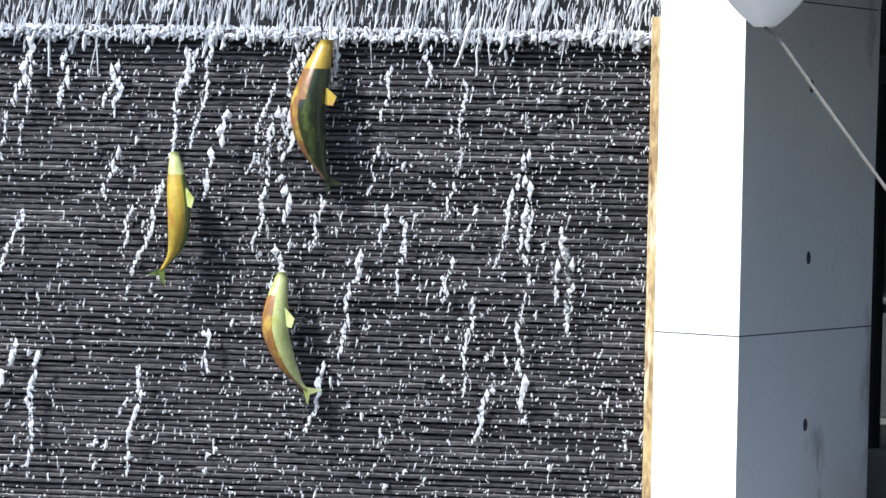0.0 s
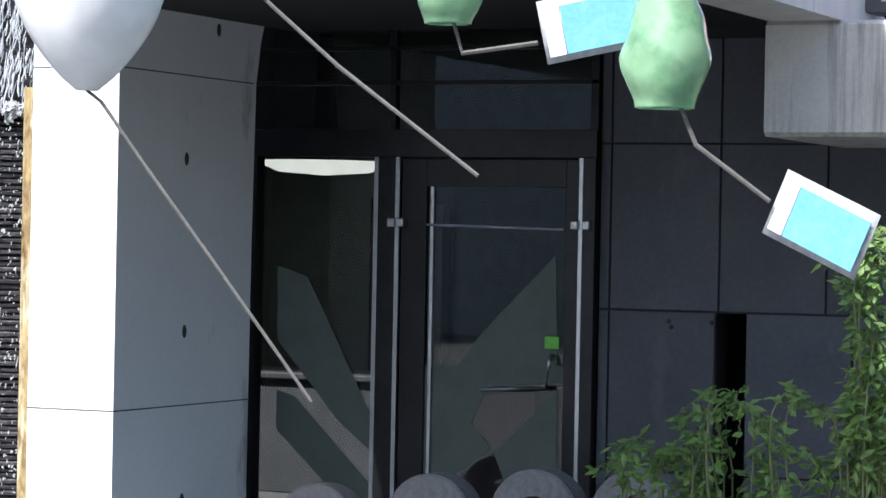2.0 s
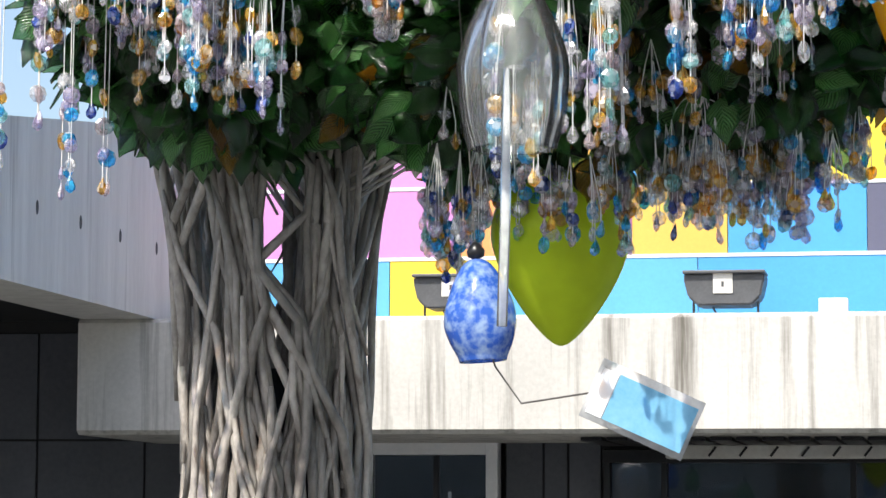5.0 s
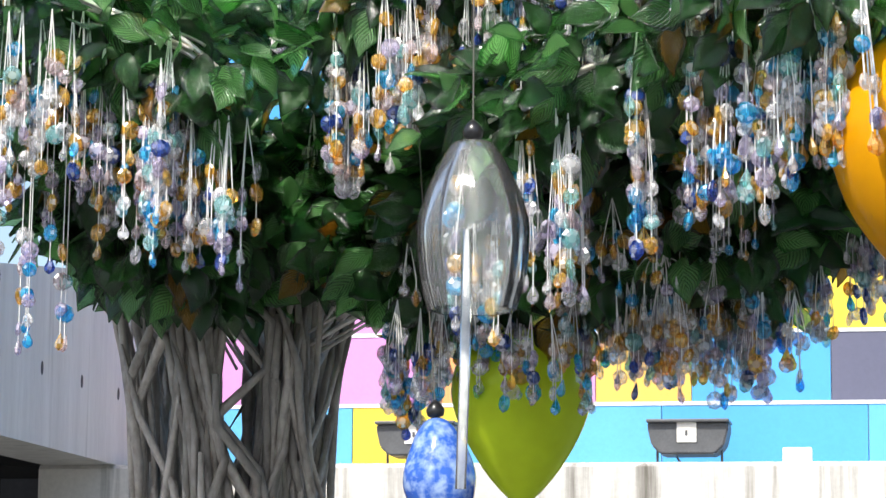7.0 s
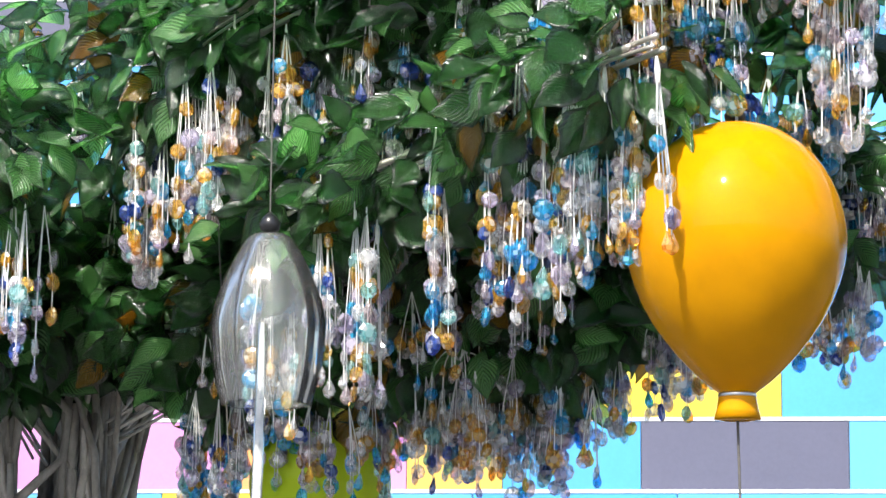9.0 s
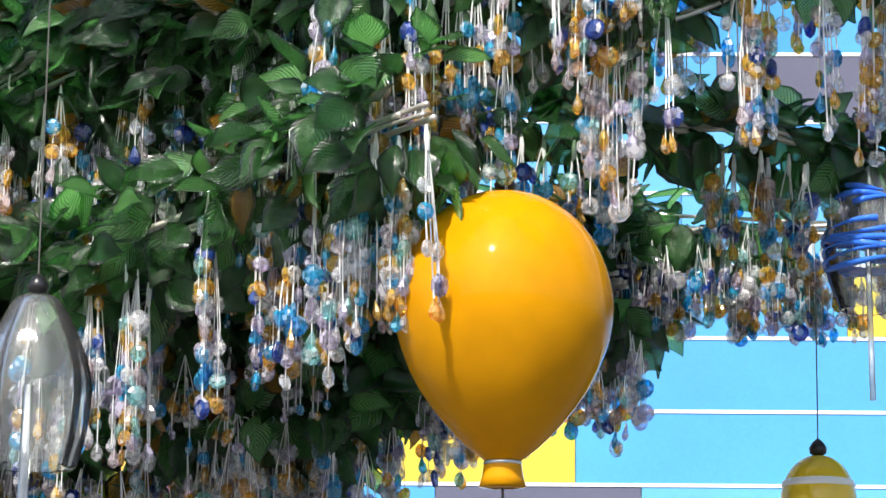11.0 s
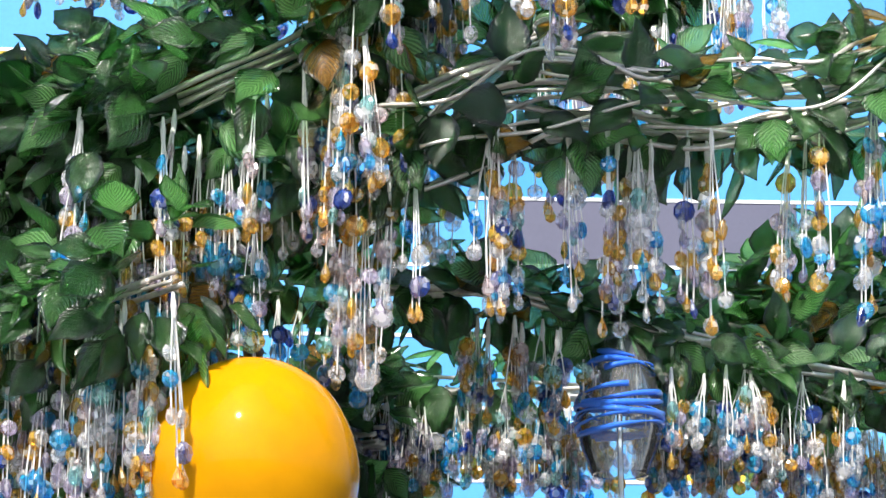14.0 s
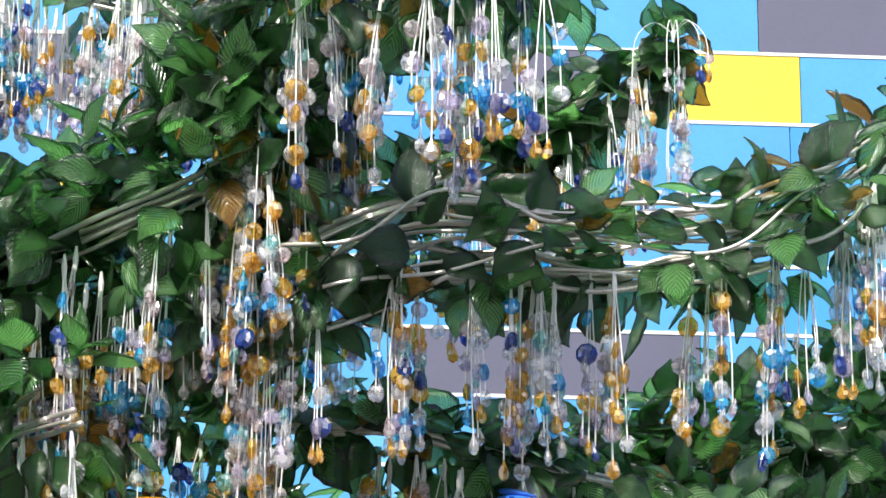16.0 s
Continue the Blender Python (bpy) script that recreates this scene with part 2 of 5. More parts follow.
# door wall of grey panels, with openings
wall_d = tagged(boxed("wall_entrance", (-5.26, -4.60, 14.215, 14.4, 0, 3.3), BLACK), "wall of dark grey concrete panels with open joints", "wall", kind="structure")
def wall_block(x0, x1, z0, z1, y=14.215):
    return boxed("backing", (x0, x1, y, 14.4, z0, z1), BLACK, wall_d)
wall_block(-4.60, -4.435, 1.25, 3.3)
boxed("backing", (-4.60, -4.435, 15.2, 15.22, 0, 1.25), BLACK, wall_d)
wall_block(-4.435, -2.86, 0, 3.3)
wall_block(-2.86, -2.12, 0, 1.34)
wall_block(-2.86, -2.12, 2.16, 3.3)
wall_block(-2.12, -1.62, 0, 3.3)
wall_block(-1.62, 2.4, 2.09, 3.3)
wall_block(2.4, 8.0, 0, 3.3)
wall_block(-9.0, -5.26, 2.95, 3.3)
def panel(x0, x1, z0, z1):
    g = 0.006
    boxed("panel", (x0 + g, x1 - g, 14.2, 14.2145, z0 + g, z1 - g), PANEL, wall_d, bevel=0.002)
cols_x = [-5.26, -5.197, -4.585, -4.005, -3.42, -2.88]
for a, b in zip(cols_x, cols_x[1:]):
    panel(a, b, 2.14, 2.70)
    panel(a, b, 1.255, 2.14)
for a, b in ((-5.26, -5.197), (-5.197, -4.60), (-4.435, -3.86), (-3.86, -3.42), (-3.42, -2.88)):
    panel(a, b, 0.40, 1.255)
    panel(a, b, 0.0, 0.40)
for a, b in ((-2.88, -2.37), (-2.37, -2.12)):
    panel(a, b, 0.0, 1.335)
for a, b in ((-2.12, -1.925), (-1.925, -1.80), (-1.80, -1.63)):
    panel(a, b, 0.0, 2.13)
bm = bmesh.new()
for x, z in ((-4.86, 1.20), (-4.845, 1.17), (-4.62, 1.20), (-2.35, 1.19), (-2.06, 1.06)):
    b2 = bmesh.ops.create_icosphere(bm, subdivisions=1, radius=0.014, matrix=Matrix.Translation((x, 14.2, z)))
part("bolt_hole", bm, HOLE, wall_d)

# window with a white frame
win = tagged(empty("window_1", -2.49, 14.2, 1.36), "white-framed sliding window with dark panes", "window", kind="structure")
def wpart(name, dims, mat, label=""):
    ob = boxed(name, dims, mat, None, label, bevel=0.004)
    ob.parent = win
    ob.matrix_parent_inverse = win.matrix_world.inverted()
    return ob
GLASS = glassy("pane_glass", (0.92, 0.95, 0.95), 0.01, 1.0)
wpart("window_frame", (-2.86, -2.80, 14.14, 14.26, 1.36, 2.14), WHITE_FRAME)
wpart("window_frame", (-2.21, -2.15, 14.14, 14.26, 1.36, 2.14), WHITE_FRAME)
wpart("window_frame", (-2.80, -2.21, 14.14, 14.26, 2.06, 2.14), WHITE_FRAME)
wpart("window_sill", (-2.80, -2.21, 14.12, 14.26, 1.36, 1.475), WHITE_FRAME)
wpart("mullion", (-2.485, -2.455, 14.17, 14.22, 1.475, 2.06), METAL_DARK)
for a, b, y in ((-2.80, -2.47, 14.20), (-2.47, -2.21, 14.18)):
    pane = wpart("pane", (a, b, y, y + 0.006, 1.475, 2.06), GLASS)
    pane.visible_shadow = False

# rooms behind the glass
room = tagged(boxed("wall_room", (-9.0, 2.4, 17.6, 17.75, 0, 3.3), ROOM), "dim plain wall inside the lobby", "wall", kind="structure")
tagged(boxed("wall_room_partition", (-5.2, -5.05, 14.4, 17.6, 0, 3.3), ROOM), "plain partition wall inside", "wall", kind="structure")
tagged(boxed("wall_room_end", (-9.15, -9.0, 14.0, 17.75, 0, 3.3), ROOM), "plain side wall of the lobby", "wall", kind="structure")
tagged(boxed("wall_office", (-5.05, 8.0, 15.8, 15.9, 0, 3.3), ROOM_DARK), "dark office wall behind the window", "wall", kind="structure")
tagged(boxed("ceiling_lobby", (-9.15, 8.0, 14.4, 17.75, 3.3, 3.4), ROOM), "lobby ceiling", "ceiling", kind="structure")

# ---- entrance doors ----
ent = tagged(empty("door_1", -6.3, 14.2, 0), "steel-framed glass entrance door with frosted diagonal film", "door", kind="structure")
def epart(name, dims, mat, label="", bevel=0.003, parent=None):
    ob = boxed(name, dims, mat, None, label, bevel=bevel)
    ob.parent = parent or ent
    ob.matrix_parent_inverse = ent.matrix_world.inverted()
    return ob
for a, b, m in ((-6.57, -6.545, METAL), (-6.545, -6.44, METAL_DARK), (-6.44, -6.415, METAL), (-5.36, -5.335, METAL), (-5.335, -5.265, METAL_DARK), (-7.36, -7.30, METAL_DARK)):
    epart("post", (a, b, 14.14, 14.24, 0, 2.06), m)
epart("head_rail", (-7.4, -5.265, 14.15, 14.25, 2.06, 2.21), METAL_DARK)
for z in (2.47, 2.66, 2.88):
    epart("transom", (-7.4, -5.265, 14.17, 14.23, z - 0.012, z + 0.012), METAL_DARK)
epart("transom_post", (-6.50, -6.46, 14.17, 14.23, 2.21, 2.95), METAL_DARK)
epart("transom_post", (-5.31, -5.265, 14.17, 14.23, 2.21, 2.95), METAL_DARK)
for a, b, z0, z1 in ((-7.30, -6.57, 0.0, 2.06), (-7.4, -6.5, 2.21, 2.95), (-6.46, -5.31, 2.21, 2.95)):
    g = epart("pane", (a, b, 14.195, 14.203, z0, z1), GLASS, bevel=0)
    g.visible_shadow = False
# door leaf
leaf_frame = bmesh.new()
for d in ((-6.41, -6.26, 14.165, 14.205, 0.02, 2.05), (-5.44, -5.365, 14.165, 14.205, 0.02, 2.05), (-6.26, -5.44, 14.165, 14.205, 1.90, 2.05), (-6.26, -5.44, 14.165, 14.205, 0.02, 0.16)):
    box(leaf_frame, *d, bevel=0.003)
leaf = part("leaf", leaf_frame, METAL_DARK, ent)
leaf.matrix_parent_inverse = ent.matrix_world.inverted()
g = epart("leaf_pane", (-6.26, -5.44, 14.185, 14.193, 0.16, 1.90), GLASS, bevel=0, parent=ent)
g.visible_shadow = False
epart("side_frame", (-6.235, -6.215, 14.16, 14.20, 0.16, 1.90), METAL)
for x in (-6.455, -6.40, -5.375, -5.31):
    epart("hinge", (x - 0.022, x + 0.022, 14.115, 14.16, 1.675, 1.725), METAL, bevel=0.008)
bm = tube(bmesh.new(), [(-5.90, 14.12, 0.80), (-5.52, 14.12, 0.82), (-5.50, 14.12, 0.96), (-5.50, 14.16, 1.0)], 0.013, 10)
h = part("handle", bm, METAL, ent, "steel pull handle", True)
h.matrix_parent_inverse = ent.matrix_world.inverted()
# added rod imitates a bright horizontal reflection on the door glass
bm = tube(bmesh.new(), [(-6.25, 14.15, 1.69), (-5.45, 14.15, 1.675)], 0.007, 8)
bar = part("push_bar", bm, METAL, ent, "thin steel rod in place of a light line reflected in the glass", True)
bar.matrix_parent_inverse = ent.matrix_world.inverted()
epart("green_label", (-5.545, -5.465, 14.155, 14.164, 1.035, 1.10), GREEN_SIGN, "small bright green label", bevel=0)

def film_shape(pts):
    bm = bmesh.new()
    extrude_profile(bm, pts, "y", 14.181, 14.184)
    ob = part("film", bm, FILM, ent)
    ob.matrix_parent_inverse = ent.matrix_world.inverted()
film_shape([(-7.18, 1.45), (-6.99, 1.39), (-6.58, 0.63), (-6.58, 0.43), (-6.78, 0.59), (-7.17, 1.03)])
film_shape([(-7.17, 0.75), (-7.06, 0.72), (-6.57, 0.24), (-6.57, 0.17), (-6.77, 0.16), (-7.17, 0.53)])
film_shape([(-5.50, 1.54), (-5.48, 0.95), (-6.06, 0.93), (-5.93, 1.10)])
film_shape([(-6.29, 0.92), (-5.42, 0.95), (-5.42, 0.85), (-6.29, 0.81)])
film_shape([(-6.29, 0.81), (-5.87, 0.83), (-5.98, 0.61), (-5.86, 0.49), (-5.98, 0.37), (-6.28, 0.26)])
film_shape([(-5.84, 0.46), (-5.48, 0.81), (-5.47, 0.30), (-5.75, 0.24)])

# inside the lobby: lit ceiling lamp, framed board, counter
LAMP = nodes_of("lamp_light")[0]
pl = LAMP.node_tree.nodes["Principled BSDF"]
pl.inputs["Base Color"].default_value = (0.9, 0.9, 0.85, 1)
pl.inputs["Emission Color"].default_value = (1.0, 0.96, 0.80, 1)
pl.inputs["Emission Strength"].default_value = 0.55
lampo = tagged(empty("ceiling_lamp", -8.1, 16.6, 2.02), "glowing white lobby ceiling lamp", "lamp")
bm = lathe(bmesh.new(), [(0.02, 0.0), (0.30, 0.02), (0.42, 0.07), (0.44, 0.10)], 28)
part("diffuser", bm, LAMP, lampo, "glowing diffuser", True)
bm = lathe(bmesh.new(), [(0.45, 0.09), (0.46, 0.13), (0.1, 0.15), (0.02, 1.27)], 28)
part("housing", bm, METAL_DARK, lampo)
board = tagged(empty("notice_board", -7.9, 17.55, 1.3), "dark framed notice board on the lobby wall", "board")
for n, d, m in (("frame", (-0.30, 0.30, -0.03, 0.04, -0.6, 0.6), METAL_DARK), ("sheet", (-0.25, 0.25, -0.037, -0.031, -0.55, 0.55), FILM)):
    boxed(n, d, m, board, bevel=0.004 if n == "frame" else 0)
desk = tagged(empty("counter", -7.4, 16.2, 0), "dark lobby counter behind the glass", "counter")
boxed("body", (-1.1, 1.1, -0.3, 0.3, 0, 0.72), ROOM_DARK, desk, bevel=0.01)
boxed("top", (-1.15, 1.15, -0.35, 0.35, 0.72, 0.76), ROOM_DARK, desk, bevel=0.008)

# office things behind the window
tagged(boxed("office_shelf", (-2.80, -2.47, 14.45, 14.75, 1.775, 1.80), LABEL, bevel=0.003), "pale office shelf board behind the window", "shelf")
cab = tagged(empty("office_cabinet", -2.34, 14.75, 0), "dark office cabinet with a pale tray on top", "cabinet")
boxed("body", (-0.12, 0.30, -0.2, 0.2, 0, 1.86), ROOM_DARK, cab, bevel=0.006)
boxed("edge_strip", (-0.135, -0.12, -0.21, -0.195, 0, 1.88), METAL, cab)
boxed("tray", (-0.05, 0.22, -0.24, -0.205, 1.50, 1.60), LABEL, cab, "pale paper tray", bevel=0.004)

# shop front beside the window
shop = tagged(empty("window_2", 0, 14.2, 0), "dark glazed shopfront under the fascia", "window", kind="structure")
for x in (-1.615, -1.33, -0.4, 0.7, 1.6, 2.36):
    boxed("post", (x, x + 0.03, -0.05, 0.06, 0, 2.02), METAL_DARK, shop, bevel=0.003)
boxed("head_rail", (-1.62, 2.4, -0.05, 0.06, 2.02, 2.085), METAL_DARK, shop, bevel=0.003)
for a, b in ((-1.585, -1.33), (-1.30, -0.4), (-0.37, 0.7), (0.73, 1.6), (1.63, 2.36)):
    gp = boxed("pane", (a, b, 0.0, 0.008, 0.02, 2.02), GLASS, shop)
    gp.visible_shadow = False
strip = boxed("awning_strip", (-1.28, 2.4, -0.30, -0.14, 2.035, 2.10), CONCRETE, shop, "pale ribbed strip under the fascia", bevel=0.006)
for k in range(24):
    rib = boxed("awning_rib", (-0.006, 0.006, -0.306, -0.298, 2.038, 2.097), METAL_DARK, shop)
    rib.matrix_local = pose(-1.2 + k * 0.15, 0, 0) @ pose(0, 0, 2.07, 0, 38, 0) @ pose(0, 0, -2.07)
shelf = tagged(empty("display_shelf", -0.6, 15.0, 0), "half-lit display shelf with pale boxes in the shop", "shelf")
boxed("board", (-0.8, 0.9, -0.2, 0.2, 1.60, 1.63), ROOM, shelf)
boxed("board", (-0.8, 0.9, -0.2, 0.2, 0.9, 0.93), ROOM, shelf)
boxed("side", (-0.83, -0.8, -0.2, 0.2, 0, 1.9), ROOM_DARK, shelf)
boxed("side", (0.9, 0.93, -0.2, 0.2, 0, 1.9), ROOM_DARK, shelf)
AMBER_BOX = surface("amber_box", (0.45, 0.26, 0.06), (0.6, 0.38, 0.12), 8, 50, 0.5, 0.05)
for i, (x, w, hh) in enumerate(((-0.55, 0.16, 0.18), (-0.25, 0.2, 0.12), (0.1, 0.14, 0.2), (0.45, 0.22, 0.15))):
    tagged(boxed("shop_box", (x - 0.6, x - 0.6 + w, 14.86, 15.02, 1.63, 1.63 + hh), AMBER_BOX if i % 2 else LABEL, bevel=0.004), "small box on the shop shelf", "box", "boxes on the shop shelf")

# ---- concrete rings with the brown pipe ----
for x, z in ((-6.28, 0.12), (-5.65, 0.205), (-5.09, 0.255), (-4.56, 0.28)):
    ring = bmesh.new()
    n, R, r = 40, 0.235, 0.105
    loops = []
    for k in range(n):
        a = 2 * math.pi * k / n
        loops.append([ring.verts.new((rr * math.cos(a), yy, rr * math.sin(a))) for rr, yy in ((R - 0.012, -0.09), (R, -0.078), (R, 0.078), (R - 0.012, 0.09), (r, 0.09), (r, -0.09))])
    for k in range(n):
        p, q = loops[k], loops[(k + 1) % n]
        for j in range(6):
            ring.faces.new((p[j], p[(j + 1) % 6], q[(j + 1) % 6], q[j]))
    bmesh.ops.recalc_face_normals(ring, faces=ring.faces)
    ob = tagged(empty("ring_bollard", x, 13.0, 0), "grey concrete ring bollard threaded by a brown pipe", "bollard", "ring bollards by the entrance")
    o2 = part("ring", ring, RING, ob)
    o2.matrix_local = pose(0, 0, z)
    boxed("foot", (-0.13, 0.13, -0.08, 0.08, -0.45, z - 0.2), RING, ob)
bm = tube(bmesh.new(), [(-6.5, 13.0, 0.12), (-5.65, 13.0, 0.20), (-5.09, 13.0, 0.24), (-4.56, 13.0, 0.27), (-3.9, 13.0, 0.28)], 0.048, 14)
tagged(part("pipe_rail", bm, PIPE, None, "", True), "red-brown pipe rail threaded through concrete rings", "rail")

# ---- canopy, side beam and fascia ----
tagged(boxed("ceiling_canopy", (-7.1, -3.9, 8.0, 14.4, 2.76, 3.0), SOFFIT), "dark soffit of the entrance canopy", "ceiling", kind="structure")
bm = extrude_profile(bmesh.new(), [(7.6, 2.66), (12.8, 2.66), (13.72, 2.66), (13.72, 3.62), (12.3, 3.50), (7.6, 2.84 + 0.1)], "x", -3.9, -3.55)
beam = tagged(part("wall_beam", bm, CONCRETE_BOARD), "board-marked concrete side beam of the canopy", "wall", kind="structure")
for k in range(8):
    t2 = new("tie_hole", tie.data)
    t2.parent = beam
    t2.matrix_local = pose(-3.5495, 12.83 - 0.57 * k, 2.99, 0, 90, 0) @ Matrix.Diagonal((1.4, 0.7, 1, 1))
bm = extrude_profile(bmesh.new(), [(12.8, 2.14), (12.83, 2.12), (14.2, 2.12), (14.2, 2.30), (13.72, 2.30), (13.72, 2.60), (13.2, 2.655), (12.82, 2.66), (12.8, 2.64)], "x", -3.915, 9.0)
fas = tagged(part("wall_fascia", bm, FASCIA), "rain-streaked pale concrete fascia ledge over the windows", "wall", kind="structure")
bm = bmesh.new()
for k in range(60):
    x = -1.6 + k * 0.12
    b0 = len(bm.verts)
    box(bm, x, x + 0.1, 13.2, 14.1, 2.10, 2.116)
part("soffit_slat", bm, METAL_DARK, fas)

# ---- colour-panelled facade ----
def paint(name, c):
    return surface(name, tuple(v * 0.74 for v in c), tuple(v * 0.86 for v in c), 1.6, 60, 0.6, 0.12, vary=0.05)
BLUE, SKYB, PALEB = paint("blue_panel", (0.045, 0.33, 0.78)), paint("sky_blue_panel", (0.075, 0.38, 0.80)), paint("pale_blue_panel", (0.12, 0.45, 0.83))
GOLD, YELLOW, GREY = paint("gold_panel", (0.86, 0.52, 0.10)), paint("yellow_panel", (0.92, 0.68, 0.05)), paint("slate_panel", (0.115, 0.12, 0.19))
PINK, ORANGE = paint("orchid_panel", (0.72, 0.30, 0.66)), paint("orange_panel", (0.90, 0.36, 0.12))
WHITE = surface("white_joint", (0.70, 0.72, 0.74), (0.8, 0.81, 0.82), 4, 60, 0.6, 0.05)
mos = tagged(boxed("wall_facade", (-3.56, 9.0, 13.745, 14.0, 2.5, 9.4), WHITE), "facade clad with coloured panels and white joints", "wall", kind="structure")
ROWS = [2.60, 3.010, 3.357, 3.715, 4.075, 4.435, 4.795, 5.155, 5.50, 5.86, 6.24, 6.625, 7.01, 7.38, 7.75, 8.12, 8.5, 8.9, 9.3]
SPLITS = {
    0: [(-3.55, PALEB), (-2.62, YELLOW), (-2.05, PALEB), (-1.10, SKYB), (-0.115, PALEB), (1.3, SKYB), (2.6, BLUE)],
    1: [(-3.55, PINK), (-2.29, ORANGE), (-1.80, PINK), (-1.42, GOLD), (-0.955, SKYB), (-0.288, GREY), (0.702, PALEB), (2.0, SKYB), (3.4, BLUE)],
    2: [(-3.55, PINK), (-1.9, GOLD), (-1.45, SKYB), (-0.95, YELLOW), (0.385, SKYB), (2.036, GREY), (3.1, SKYB)],
    3: [(-3.55, ORANGE), (-2.4, SKYB), (-1.2, YELLOW), (0.2, SKYB), (2.30, PALEB), (3.2, SKYB)],
    4: [(-3.55, SKYB), (-1.5, PALEB), (-0.6, GREY), (0.3, SKYB), (1.7, YELLOW), (2.5, PALEB)],
    5: [(-3.55, BLUE), (-1.4, GREY), (-0.4, SKYB), (0.9, PALEB), (2.3, SKYB)],
    6: [(-3.55, SKYB), (-0.3, PALEB), (1.2, SKYB), (3.2, BLUE)],
    7: [(-3.55, GREY), (-1.4, SKYB), (1.08, GREY), (2.515, SKYB), (3.6, PALEB)],
    8: [(-3.55, SKYB), (0.0, BLUE), (1.5, SKYB), (2.9, BLUE)],
    9: [(-3.55, YELLOW), (-0.6, SKYB), (1.4, GREY), (1.9, SKYB), (3.0, PALEB)],
    10: [(-3.55, SKYB), (0.7, BLUE), (1.55, SKYB), (3.0, BLUE)],
    11: [(-3.55, GREY), (-0.2, SKYB), (1.45, GREY), (1.95, SKYB), (2.36, YELLOW), (3.063, SKYB), (3.9, PALEB)],
    12: [(-3.55, SKYB), (1.2, BLUE), (2.0, SKYB), (2.85, GREY), (3.7, SKYB)],
}
for i, (z0, z1) in enumerate(zip(ROWS, ROWS[1:])):
    cells = SPLITS.get(i, [(-3.55, SKYB), (-1 + 0.3 * (i % 4), BLUE), (1.0 + 0.2 * (i % 3), YELLOW if i % 3 == 0 else GREY), (2.2 + 0.2 * (i % 3), SKYB)])
    for j, (x, m) in enumerate(cells):
        x1 = cells[j + 1][0] if j + 1 < len(cells) else 9.0
        boxed("panel", (x + 0.002, x1 - 0.002, 13.724, 13.7445, z0 + 0.009, z1 - 0.009), m, mos, bevel=0.002)

for z in ROWS[1:]:
    boxed("joint_strip", (-3.55, 9.0, 13.7195, 13.7448, z - 0.0088, z + 0.0088), WHITE, mos)

# floodlights standing on the ledge
def floodlight(x, turn=0):
    fl = tagged(empty("floodlight", x, 13.30, 2.65), "dark grey floodlight on thin legs on the concrete ledge", "floodlight", "floodlights on the ledge")
    bm = extrude_profile(bmesh.new(), [(-0.185, 0.225), (0.185, 0.225), (0.188, 0.20), (0.168, 0.115), (0.125, 0.075), (-0.125, 0.075), (-0.168, 0.115), (-0.188, 0.20)], "y", -0.10, 0.12)
    bmesh.ops.bevel(bm, geom=list(bm.edges), offset=0.008, segments=2, affect="EDGES")
    part("housing", bm, FLOOD, fl)
    boxed("visor", (-0.19, 0.19, -0.13, 0.10, 0.222, 0.236), FLOOD, fl, bevel=0.004)
    boxed("label_plate", (-0.05, 0.04, -0.106, -0.098, 0.13, 0.222), LABEL, fl)
    boxed("mark", (-0.012, 0.0, -0.109, -0.1065, 0.16, 0.185), FLOOD, fl)
    for s in (-1, 1):
        part("leg", tube(bmesh.new(), [(s * 0.15, 0, 0.0), (s * 0.15, 0, 0.13)], 0.006, 6), FLOOD, fl)
    part("cable", tube(bmesh.new(), spline([(-0.06, 0.0, 0.07), (-0.03, -0.02, 0.03), (0.02, -0.02, 0.012), (0.05, 0.0, 0.005)], 8), 0.005, 6), FLOOD, fl)
    fl.rotation_euler = (0, 0, radians(turn))
    return fl
for x in (-3.42, -2.21, -0.93, 0.40, 1.75):
    floodlight(x)
tagged(boxed("junction_box", (-0.50, -0.365, 13.28, 13.36, 2.655, 2.76), WHITE_FRAME, bevel=0.006), "small white junction box on the ledge", "box")
tagged(boxed("wall_rear", (-40, 40, -30, -29.6, -0.45, 6), CONCRETE), "plain courtyard wall far behind", "wall", kind="structure")

